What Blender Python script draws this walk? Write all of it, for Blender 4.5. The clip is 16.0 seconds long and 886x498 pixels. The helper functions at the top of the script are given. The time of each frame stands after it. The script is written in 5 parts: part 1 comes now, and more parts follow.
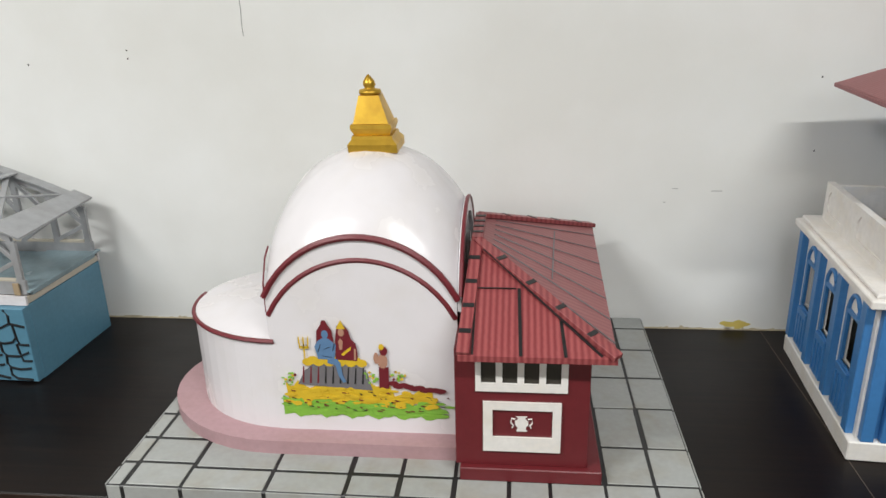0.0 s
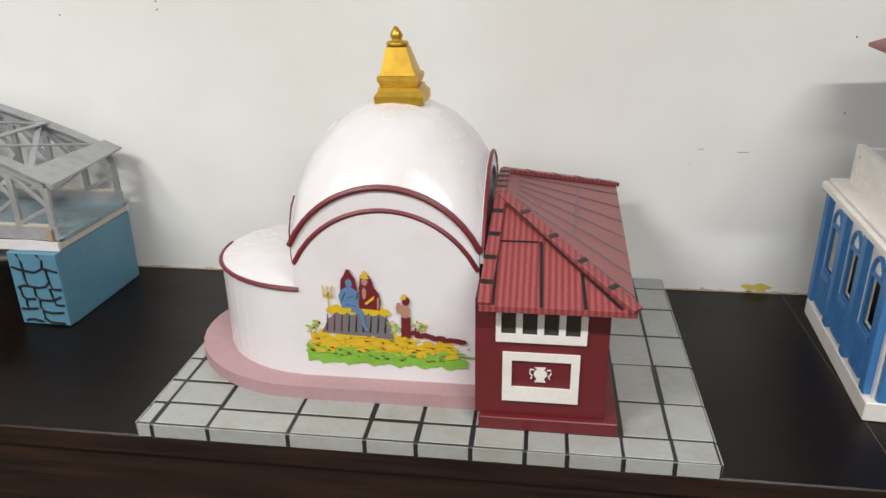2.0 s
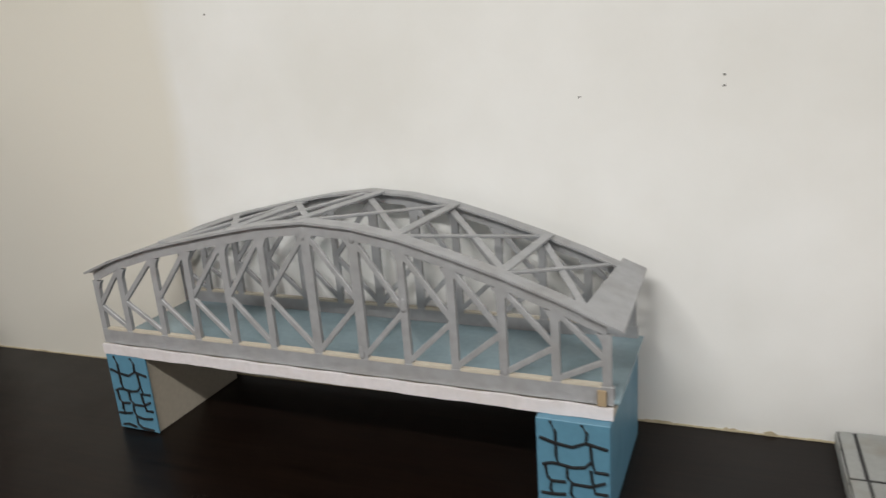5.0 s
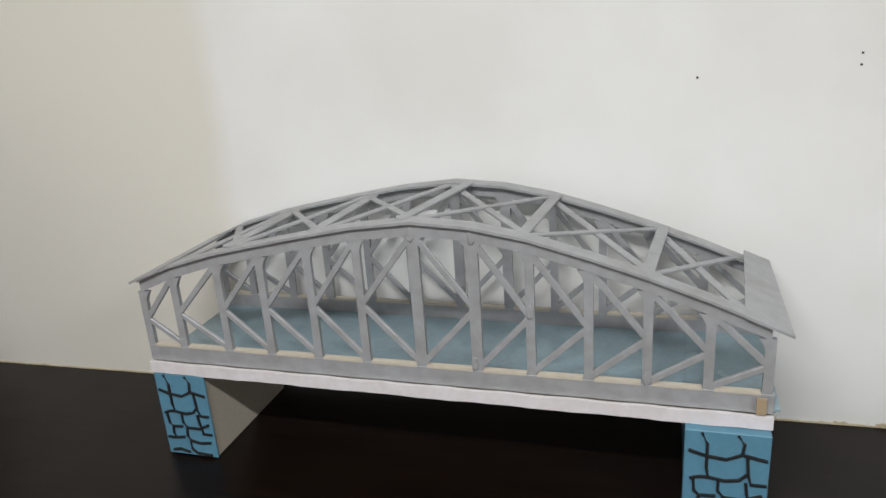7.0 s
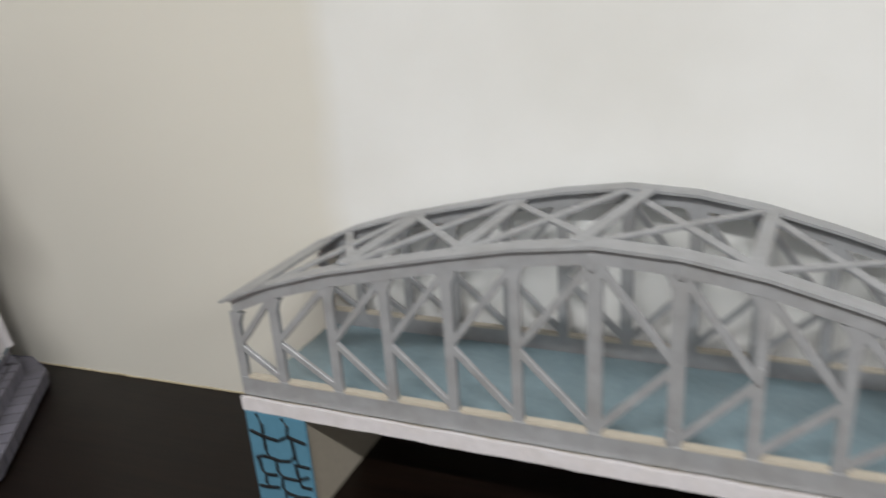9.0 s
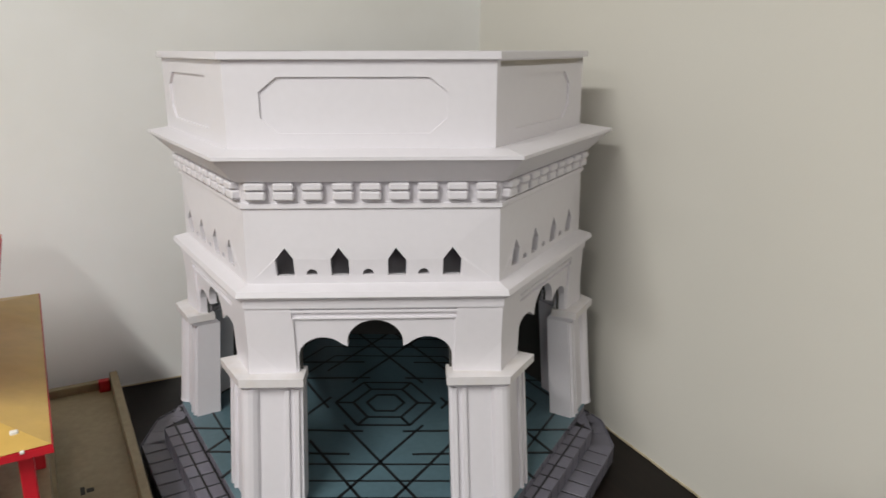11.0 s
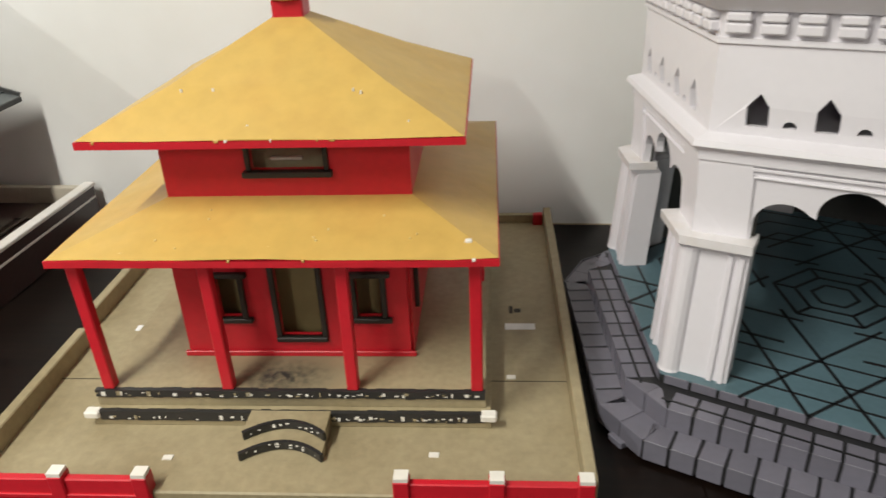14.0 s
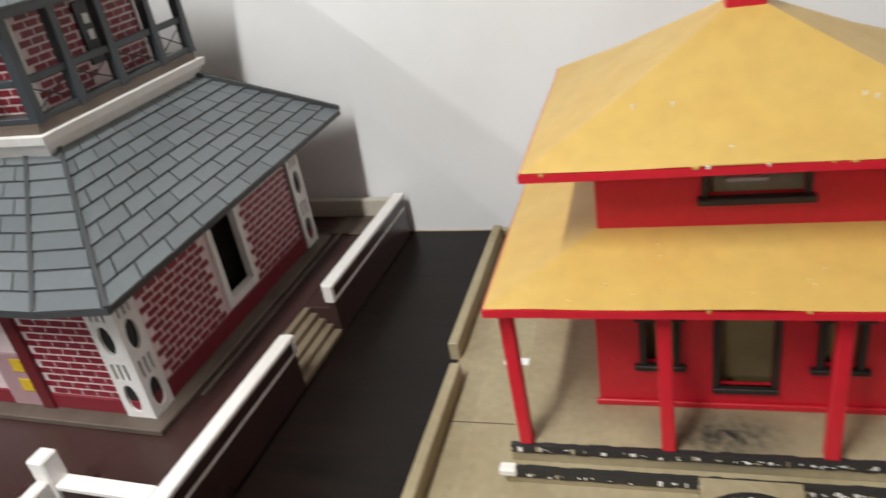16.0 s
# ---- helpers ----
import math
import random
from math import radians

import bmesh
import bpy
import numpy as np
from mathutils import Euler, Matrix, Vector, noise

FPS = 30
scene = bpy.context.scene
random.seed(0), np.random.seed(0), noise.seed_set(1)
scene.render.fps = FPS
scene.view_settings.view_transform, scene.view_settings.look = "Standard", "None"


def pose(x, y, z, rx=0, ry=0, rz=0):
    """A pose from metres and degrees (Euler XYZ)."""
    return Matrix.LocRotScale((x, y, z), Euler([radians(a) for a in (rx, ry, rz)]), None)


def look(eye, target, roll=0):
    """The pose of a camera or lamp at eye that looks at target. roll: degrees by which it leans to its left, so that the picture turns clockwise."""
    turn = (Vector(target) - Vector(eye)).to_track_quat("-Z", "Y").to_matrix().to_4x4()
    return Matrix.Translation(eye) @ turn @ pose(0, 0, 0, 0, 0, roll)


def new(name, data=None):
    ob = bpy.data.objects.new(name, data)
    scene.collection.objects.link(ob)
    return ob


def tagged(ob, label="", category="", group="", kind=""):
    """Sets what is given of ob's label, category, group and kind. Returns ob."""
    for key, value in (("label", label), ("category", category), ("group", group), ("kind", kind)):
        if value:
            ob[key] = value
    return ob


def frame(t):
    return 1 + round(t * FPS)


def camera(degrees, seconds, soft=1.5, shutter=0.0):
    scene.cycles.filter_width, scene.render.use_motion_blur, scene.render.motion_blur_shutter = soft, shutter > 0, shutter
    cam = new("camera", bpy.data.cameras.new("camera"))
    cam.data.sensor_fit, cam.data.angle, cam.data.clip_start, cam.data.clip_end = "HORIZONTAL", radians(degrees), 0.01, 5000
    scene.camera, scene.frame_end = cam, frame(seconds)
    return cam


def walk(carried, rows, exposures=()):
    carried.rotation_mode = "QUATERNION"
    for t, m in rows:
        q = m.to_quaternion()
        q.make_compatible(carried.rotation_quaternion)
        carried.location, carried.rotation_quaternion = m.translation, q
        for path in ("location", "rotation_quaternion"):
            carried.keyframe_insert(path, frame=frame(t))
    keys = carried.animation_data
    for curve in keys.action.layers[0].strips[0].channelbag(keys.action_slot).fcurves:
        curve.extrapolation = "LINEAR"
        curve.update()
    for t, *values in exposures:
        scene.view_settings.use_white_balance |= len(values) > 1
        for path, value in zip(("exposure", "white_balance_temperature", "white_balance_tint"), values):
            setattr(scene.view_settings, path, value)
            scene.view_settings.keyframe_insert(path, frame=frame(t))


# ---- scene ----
cam = camera(62.2, 16.0, 1.5, 0.4)
PATH = [
    (0, (-0.008, -0.078, 1.494), (-0.21, 1.791, 0.812), -1.5),
    (0.5, (-0.007, -0.081, 1.493), (-0.208, 1.787, 0.806), -1.2),
    (1, (-0.007, -0.084, 1.487), (-0.212, 1.776, 0.781), -1.1),
    (1.5, (-0.008, -0.087, 1.476), (-0.225, 1.757, 0.732), -1.0),
    (2, (-0.01, -0.098, 1.478), (-0.266, 1.731, 0.712), -0.9),
    (2.5, (-0.009, -0.075, 1.464), (-0.35, 1.738, 0.693), -1.2),
    (3, (-0.054, -0.025, 1.455), (-0.588, 1.75, 0.704), -2.3),
    (3.5, (-0.223, 0.013, 1.46), (-0.903, 1.762, 0.768), -3.4),
    (4, (-0.458, 0.048, 1.492), (-1.216, 1.793, 0.876), -4.3),
    (4.5, (-0.627, 0.103, 1.475), (-1.39, 1.861, 0.903), -4.5),
    (5, (-0.828, 0.2, 1.471), (-1.544, 1.979, 0.904), -4.3),
    (7.5, (-1.161, 0.238, 1.498), (-1.621, 2.059, 0.813), -4.2),
    (8, (-1.186, 0.257, 1.483), (-1.601, 2.077, 0.767), -4.3),
    (8.5, (-1.24, 0.318, 1.483), (-1.677, 2.129, 0.756), -4.1),
    (9, (-1.346, 0.457, 1.465), (-2.037, 2.203, 0.778), -4.1),
    (9.5, (-1.512, 0.605, 1.473), (-2.552, 2.164, 0.775), -3.8),
    (10, (-1.623, 0.616, 1.467), (-3.0, 1.917, 0.825), -2.7),
    (10.2, (-1.674, 0.608, 1.472), (-3.155, 1.8, 0.85), -1.6),
    (12.3, (-1.77, 0.651, 1.466), (-3.533, 1.293, 0.772), 1.5),
    (12.5, (-1.768, 0.652, 1.463), (-3.522, 1.262, 0.722), 1.2),
    (13, (-1.768, 0.65, 1.454), (-3.524, 1.045, 0.584), -0.6),
    (13.5, (-1.768, 0.609, 1.444), (-3.553, 0.643, 0.543), -2.1),
    (14, (-1.818, 0.586, 1.42), (-3.583, 0.383, 0.501), -2.3),
    (14.5, (-1.848, 0.542, 1.413), (-3.581, 0.22, 0.469), -3.4),
    (15, (-1.868, 0.444, 1.414), (-3.587, 0.069, 0.464), -5.0),
    (15.5, (-1.879, 0.339, 1.427), (-3.582, -0.125, 0.487), -7.0),
    (16, (-1.917, 0.236, 1.446), (-3.568, -0.397, 0.511), -10.2),
]
walk(cam, [(t, look(eye, target, roll)) for t, eye, target, roll in PATH],
     exposures=[(0.0, 0.0, 6450, 8), (2.5, 0.05, 6600, 10), (4.0, -0.08, 6650, 10), (5.0, -0.14, 6650, 10), (7.5, -0.05, 6350, 10), (8.0, -0.02, 6350, 10),
                (9.0, -0.12, 6450, 10), (10.0, -0.1, 6550, 10), (12.5, -0.22, 6750, 8), (13.0, -0.08, 6900, 10), (13.5, -0.14, 6800, 9), (14.0, -0.04, 6850, 7),
                (14.5, 0.0, 6750, 8), (15.5, 0.02, 6500, 9), (16.0, -0.06, 6350, 10)])

# ---- world and lights ----
world = bpy.data.worlds.new("world")
scene.world = world
world.use_nodes = True
world.node_tree.nodes["Background"].inputs[0].default_value = (0.8, 0.9, 1.0, 1)
world.node_tree.nodes["Background"].inputs[1].default_value = 0.05

CEIL = 2.75
TUBES = [(-1.55, -0.38, 55.0), (0.8, -0.45, 43.0), (-1.5, -2.1, 29.0), (0.8, -2.1, 22.0)]
for lx, ly, power in TUBES:
    lamp = bpy.data.lights.new("tube_light", "AREA")
    lamp.shape, lamp.size, lamp.size_y = "RECTANGLE", 1.2, 0.09
    lamp.energy, lamp.color = power, (1.0, 0.995, 0.97)
    new("tube_light", lamp).matrix_basis = pose(lx, ly, CEIL - 0.1, 0, 0, 0)


# ---- materials ----
def nodes_of(name, rough=0.5, metal=0.0, coat=0.0):
    m = bpy.data.materials.new(name)
    m.use_nodes = True
    b = m.node_tree.nodes["Principled BSDF"]
    b.inputs["Roughness"].default_value = rough
    b.inputs["Metallic"].default_value = metal
    b.inputs["Coat Weight"].default_value = coat
    b.inputs["Coat Roughness"].default_value = 0.12
    return m, m.node_tree, b


def paint(name, color, rough=0.45, dirt=(0.35, 0.3, 0.22), dirt_amount=0.25, grain=25.0, blotch=6.0, bump=0.15, metal=0.0,
          coat=0.0, stretch=(1, 1, 1), vary=0.0, streak=None, mottle=0.05, soot=None):
    """Hand-brushed paint: broad tonal drift, small specks of dirt, brush relief."""
    m, tree, b = nodes_of(name, rough, metal, coat)
    n, l = tree.nodes, tree.links
    at = n.new("ShaderNodeTexCoord")
    mp = n.new("ShaderNodeMapping")
    mp.inputs["Scale"].default_value = stretch
    l.new(at.outputs["Object"], mp.inputs["Vector"])
    big = n.new("ShaderNodeTexNoise")
    big.inputs["Scale"].default_value, big.inputs["Detail"].default_value = blotch, 4
    small = n.new("ShaderNodeTexNoise")
    small.inputs["Scale"].default_value, small.inputs["Detail"].default_value = grain * 4, 5
    l.new(at.outputs["Object"], big.inputs["Vector"])
    l.new(mp.outputs["Vector"], small.inputs["Vector"])
    ramp = n.new("ShaderNodeValToRGB")
    ramp.color_ramp.elements[0].position, ramp.color_ramp.elements[1].position = 0.45, 0.75
    ramp.color_ramp.elements[0].color, ramp.color_ramp.elements[1].color = (0, 0, 0, 1), (1, 1, 1, 1)
    l.new(big.outputs["Fac"], ramp.inputs["Fac"])
    amount = n.new("ShaderNodeMath")
    amount.operation = "MULTIPLY"
    amount.inputs[1].default_value = dirt_amount
    l.new(ramp.outputs["Color"], amount.inputs[0])
    mix = n.new("ShaderNodeMix")
    mix.data_type = "RGBA"
    mix.inputs["A"].default_value = (*color, 1)
    mix.inputs["B"].default_value = (*[c * d for c, d in zip(color, [0.45 + v for v in dirt])], 1)
    l.new(amount.outputs[0], mix.inputs["Factor"])
    fine = n.new("ShaderNodeHueSaturation")
    tone = n.new("ShaderNodeMapRange")
    tone.inputs["From Min"].default_value, tone.inputs["From Max"].default_value = 0.3, 0.7
    tone.inputs["To Min"].default_value, tone.inputs["To Max"].default_value = 1 - mottle, 1 + mottle
    l.new(small.outputs["Fac"], tone.inputs["Value"])
    l.new(mix.outputs["Result"], fine.inputs["Color"])
    last = tone.outputs["Result"]
    if vary:
        info = n.new("ShaderNodeObjectInfo")
        span = n.new("ShaderNodeMapRange")
        span.inputs["To Min"].default_value, span.inputs["To Max"].default_value = 1 - vary, 1 + vary
        l.new(info.outputs["Random"], span.inputs["Value"])
        both = n.new("ShaderNodeMath")
        both.operation = "MULTIPLY"
        l.new(last, both.inputs[0])
        l.new(span.outputs["Result"], both.inputs[1])
        last = both.outputs[0]
    l.new(last, fine.inputs["Value"])
    out = fine.outputs["Color"]
    if streak:
        axis, scale, other = streak
        wave = n.new("ShaderNodeTexWave")
        wave.bands_direction = axis
        wave.inputs["Scale"].default_value, wave.inputs["Distortion"].default_value = scale, 0.7
        wave.inputs["Detail"].default_value, wave.inputs["Detail Scale"].default_value = 2, 3.0
        l.new(at.outputs["Object"], wave.inputs["Vector"])
        strk = n.new("ShaderNodeMix")
        strk.data_type = "RGBA"
        strk.inputs["B"].default_value = (*other, 1)
        l.new(wave.outputs["Fac"], strk.inputs["Factor"])
        l.new(out, strk.inputs["A"])
        out = strk.outputs["Result"]
    if soot:
        place, size, strength = soot
        put = n.new("ShaderNodeMapping")
        put.vector_type = "TEXTURE"
        put.inputs["Location"].default_value, put.inputs["Scale"].default_value = place, size
        l.new(at.outputs["Object"], put.inputs["Vector"])
        ball = n.new("ShaderNodeTexGradient")
        ball.gradient_type = "SPHERICAL"
        l.new(put.outputs["Vector"], ball.inputs["Vector"])
        rough_edge = n.new("ShaderNodeMath")
        rough_edge.operation = "MULTIPLY"
        l.new(ball.outputs["Fac"], rough_edge.inputs[0])
        l.new(small.outputs["Fac"], rough_edge.inputs[1])
        how = n.new("ShaderNodeMath")
        how.operation = "MULTIPLY"
        how.use_clamp = True
        how.inputs[1].default_value = strength
        l.new(rough_edge.outputs[0], how.inputs[0])
        sooty = n.new("ShaderNodeMix")
        sooty.data_type = "RGBA"
        sooty.inputs["B"].default_value = (0.03, 0.028, 0.024, 1)
        l.new(how.outputs[0], sooty.inputs["Factor"])
        l.new(out, sooty.inputs["A"])
        out = sooty.outputs["Result"]
    l.new(out, b.inputs["Base Color"])
    rr = n.new("ShaderNodeMapRange")
    rr.inputs["To Min"].default_value, rr.inputs["To Max"].default_value = max(rough - 0.1, 0.03), min(rough + 0.12, 1)
    l.new(big.outputs["Fac"], rr.inputs["Value"])
    l.new(rr.outputs["Result"], b.inputs["Roughness"])
    bp = n.new("ShaderNodeBump")
    bp.inputs["Strength"].default_value, bp.inputs["Distance"].default_value = bump, 0.002
    l.new(small.outputs["Fac"], bp.inputs["Height"])
    l.new(bp.outputs["Normal"], b.inputs["Normal"])
    return m


def wall_paint(name, patched):
    """White distemper with broad cloudy patches, and on one wall an older beige coat beyond a vertical edge."""
    m, tree, b = nodes_of(name, 0.55)
    n, l = tree.nodes, tree.links
    at = n.new("ShaderNodeTexCoord")
    cloud = n.new("ShaderNodeTexNoise")
    cloud.inputs["Scale"].default_value, cloud.inputs["Detail"].default_value = 2.6, 9
    l.new(at.outputs["Object"], cloud.inputs["Vector"])
    ramp = n.new("ShaderNodeValToRGB")
    ramp.color_ramp.elements[0].position, ramp.color_ramp.elements[1].position = 0.35, 0.68
    ramp.color_ramp.elements[0].color, ramp.color_ramp.elements[1].color = (0.77, 0.765, 0.74, 1), (0.855, 0.858, 0.852, 1)
    l.new(cloud.outputs["Fac"], ramp.inputs["Fac"])
    out = ramp.outputs["Color"]
    if patched:
        wob = n.new("ShaderNodeTexNoise")
        wob.inputs["Scale"].default_value, wob.inputs["Detail"].default_value = 3.0, 3
        l.new(at.outputs["Object"], wob.inputs["Vector"])
        sep = n.new("ShaderNodeSeparateXYZ")
        l.new(at.outputs["Object"], sep.inputs["Vector"])
        shift = n.new("ShaderNodeMath")
        shift.operation = "MULTIPLY_ADD"
        shift.inputs[1].default_value = 0.12
        l.new(wob.outputs["Fac"], shift.inputs[0])
        l.new(sep.outputs["X"], shift.inputs[2])
        edge = n.new("ShaderNodeMapRange")
        edge.inputs["From Min"].default_value, edge.inputs["From Max"].default_value = -1.83, -1.89
        l.new(shift.outputs[0], edge.inputs["Value"])
        old = n.new("ShaderNodeMix")
        old.data_type = "RGBA"
        old.inputs["B"].default_value = (0.74, 0.715, 0.65, 1)
        l.new(edge.outputs["Result"], old.inputs["Factor"])
        l.new(out, old.inputs["A"])
        out = old.outputs["Result"]
    l.new(out, b.inputs["Base Color"])
    grain = n.new("ShaderNodeTexNoise")
    grain.inputs["Scale"].default_value, grain.inputs["Detail"].default_value = 16, 10
    l.new(at.outputs["Object"], grain.inputs["Vector"])
    bp = n.new("ShaderNodeBump")
    bp.inputs["Strength"].default_value, bp.inputs["Distance"].default_value = 0.16, 0.006
    l.new(grain.outputs["Fac"], bp.inputs["Height"])
    l.new(bp.outputs["Normal"], b.inputs["Normal"])
    return m


def laminate(name, along, tone=1.0):
    """Dark brown laminate with faint long grain, fairly glossy."""
    m, tree, b = nodes_of(name, 0.3)
    b.inputs["Specular IOR Level"].default_value = 0.21
    n, l = tree.nodes, tree.links
    at = n.new("ShaderNodeTexCoord")
    mp = n.new("ShaderNodeMapping")
    mp.inputs["Scale"].default_value = (1.5, 28, 28) if along == "X" else (28, 1.5, 28)
    l.new(at.outputs["Object"], mp.inputs["Vector"])
    g = n.new("ShaderNodeTexNoise")
    g.inputs["Scale"].default_value, g.inputs["Detail"].default_value = 3.0, 6
    l.new(mp.outputs["Vector"], g.inputs["Vector"])
    ramp = n.new("ShaderNodeValToRGB")
    ramp.color_ramp.elements[0].position, ramp.color_ramp.elements[1].position = 0.3, 0.75
    ramp.color_ramp.elements[0].color, ramp.color_ramp.elements[1].color = (0.003 * tone, 0.0018 * tone, 0.0014 * tone, 1), (0.0105 * tone, 0.0054 * tone, 0.0037 * tone, 1)
    l.new(g.outputs["Fac"], ramp.inputs["Fac"])
    l.new(ramp.outputs["Color"], b.inputs["Base Color"])
    d = n.new("ShaderNodeTexNoise")
    d.inputs["Scale"].default_value, d.inputs["Detail"].default_value = 7, 5
    l.new(at.outputs["Object"], d.inputs["Vector"])
    rr = n.new("ShaderNodeMapRange")
    rr.inputs["To Min"].default_value, rr.inputs["To Max"].default_value = 0.2, 0.48
    l.new(d.outputs["Fac"], rr.inputs["Value"])
    l.new(rr.outputs["Result"], b.inputs["Roughness"])
    bp = n.new("ShaderNodeBump")
    bp.inputs["Strength"].default_value, bp.inputs["Distance"].default_value = 0.05, 0.001
    l.new(g.outputs["Fac"], bp.inputs["Height"])
    l.new(bp.outputs["Normal"], b.inputs["Normal"])
    return m


WALL_N, WALL_P = wall_paint("wall_paint_patched", True), wall_paint("wall_paint", False)
CEILING = paint("ceiling_paint", (0.8, 0.8, 0.78), 0.7, dirt_amount=0.1, blotch=1.5)
FLOOR = paint("floor_stone", (0.16, 0.145, 0.13), 0.35, blotch=2.0)
LAM_X, LAM_Y = laminate("laminate_long", "X"), laminate("laminate_side", "Y")
LAM_EDGE = laminate("laminate_front", "X", 3.2)
METAL_WHITE = paint("lamp_enamel", (0.8, 0.8, 0.8), 0.4, dirt_amount=0.05)
STUPA = paint("stupa_white", (0.74, 0.71, 0.735), 0.24, mottle=0.014, dirt=(0.40, 0.36, 0.24), dirt_amount=0.3, blotch=11, bump=0.3, grain=6)
MAROON = paint("maroon_paint", (0.135, 0.014, 0.019), 0.4, dirt_amount=0.2)
MAROON_LINE = paint("maroon_line", (0.15, 0.012, 0.02), 0.4, dirt_amount=0.15)
PINK = paint("pink_plinth_paint", (0.41, 0.255, 0.275), 0.5, dirt_amount=0.45, blotch=9)
GOLD = paint("gold_paint", (0.62, 0.38, 0.045), 0.36, metal=0.75, dirt=(0.1, 0.0, 0.0), dirt_amount=0.6, blotch=30)
TILE = paint("grey_tile_paint", (0.345, 0.355, 0.345), 0.42, dirt=(0.36, 0.27, 0.12), dirt_amount=0.65, blotch=17, vary=0.06)
BLACK = paint("black_line_paint", (0.014, 0.014, 0.015), 0.4, dirt_amount=0.0)
ROOF_RED = paint("red_roof_paint", (0.32, 0.08, 0.08), 0.42, dirt_amount=0.25, streak=("X", 34.0, (0.20, 0.033, 0.038)))
ROOF_DULL = paint("dull_red_roof_paint", (0.31, 0.12, 0.12), 0.5, dirt_amount=0.3, streak=("Y", 26.0, (0.25, 0.085, 0.09)))
WHITE_TRIM = paint("white_trim_paint", (0.78, 0.75, 0.72), 0.42, dirt=(0.4, 0.33, 0.2), dirt_amount=0.4, blotch=25)
# near-black holding the shade of interiors in its colour; also seams and tears
DARK = paint("interior_shade_and_seams", (0.035, 0.03, 0.022), 0.7, dirt_amount=0.1)
WOOD_RAW = paint("raw_plywood", (0.36, 0.27, 0.17), 0.7, stretch=(1, 8, 8))
BLUE = paint("blue_paint", (0.05, 0.19, 0.45), 0.42, dirt_amount=0.3, blotch=12)
PIER_BLUE = paint("pier_blue_paint", (0.095, 0.235, 0.335), 0.45, dirt_amount=0.3, blotch=10)
CREAM = paint("cream_board", (0.52, 0.47, 0.39), 0.6, dirt_amount=0.2)
SILVER = paint("silver_grey_paint", (0.345, 0.35, 0.365), 0.40, dirt=(0.28, 0.24, 0.18), dirt_amount=0.5, blotch=14, metal=0.12, bump=0.6, grain=12, mottle=0.09)
DECK_EDGE = paint("white_deck_edge", (0.68, 0.65, 0.67), 0.45, dirt_amount=0.35, blotch=20)
DECK_BLUE = paint("deck_blue_paint", (0.25, 0.345, 0.39), 0.22, dirt=(0.05, 0.05, 0.03), dirt_amount=0.8, blotch=5)
TOWER = paint("tower_white_paint", (0.74, 0.715, 0.755), 0.36, mottle=0.01, dirt=(0.45, 0.42, 0.35), dirt_amount=0.10, blotch=5, bump=0.05)
STEP = paint("slate_step_paint", (0.155, 0.15, 0.185), 0.42, dirt_amount=0.3, vary=0.12, blotch=10)
TEAL = paint("teal_floor_paint", (0.095, 0.163, 0.195), 0.35, dirt_amount=0.4, vary=0.06)
YELLOW = paint("yellow_roof_paint", (0.56, 0.368, 0.10), 0.4, dirt=(0.5, 0.42, 0.32), dirt_amount=0.55, blotch=11, bump=0.3, grain=10, mottle=0.06)
RED = paint("red_paint", (0.55, 0.013, 0.026), 0.36, dirt=(0.2, 0.1, 0.1), dirt_amount=0.3, blotch=12, bump=0.25)
KHAKI = paint("khaki_board_paint", (0.335, 0.278, 0.168), 0.5, dirt=(0.22, 0.18, 0.10), dirt_amount=0.7, blotch=7, bump=0.3, mottle=0.09)
KHAKI_SOOTY = paint("sooty_khaki_paint", (0.335, 0.278, 0.168), 0.5, dirt=(0.22, 0.18, 0.10), dirt_amount=0.7, blotch=7, bump=0.3, mottle=0.09, soot=((0.375, 0.16, 0.08), (0.10, 0.055, 0.1), 2.0))
# dark grey whose colour carries the shade inside the tower
SHADE_BOARD = paint("dark_shade_board", (0.05, 0.05, 0.047), 0.7, dirt_amount=0.3)
OLIVE = paint("olive_inside_paint", (0.25, 0.19, 0.085), 0.6)
CAP_WHITE = paint("cream_white_paint", (0.745, 0.718, 0.73), 0.4, mottle=0.02, dirt=(0.42, 0.34, 0.2), dirt_amount=0.35, blotch=30)
SILL = paint("dark_sill_paint", (0.022, 0.017, 0.014), 0.5, dirt_amount=0.1)
WORN_BLACK = paint("worn_black_edge", (0.022, 0.021, 0.021), 0.45, dirt_amount=0.0, bump=0.4)
CHIP = paint("bare_plaster_chip", (0.75, 0.72, 0.66), 0.7)
BRICK = paint("painted_brick", (0.21, 0.017, 0.028), 0.45, vary=0.16, dirt_amount=0.25)
MORTAR = paint("mortar_paint", (0.74, 0.60, 0.60), 0.55)
SLATE = paint("slate_shingle", (0.125, 0.138, 0.143), 0.42, vary=0.1, dirt_amount=0.35)
DUSTY = paint("dusty_brown_board", (0.105, 0.078, 0.06), 0.6, dirt=(0.1, 0.05, 0.05), dirt_amount=0.6, blotch=18)
STAIR_BROWN = paint("dusty_stair_paint", (0.20, 0.155, 0.10), 0.55, dirt=(0.1, 0.05, 0.0), dirt_amount=0.6, blotch=20)
SEAM = paint("ragged_plaster", (0.50, 0.43, 0.30), 0.8, dirt=(0.1, 0.05, 0.0), dirt_amount=0.7, blotch=40)
PALE_YELLOW = paint("faded_yellow_paint", (0.70, 0.55, 0.25), 0.6)
SLATE_GAP = paint("slate_gap", (0.045, 0.047, 0.049), 0.5)
BROWN = paint("brown_terrace_paint", (0.042, 0.020, 0.018), 0.3, dirt=(1.0, 0.9, 0.8), dirt_amount=0.4, blotch=8)
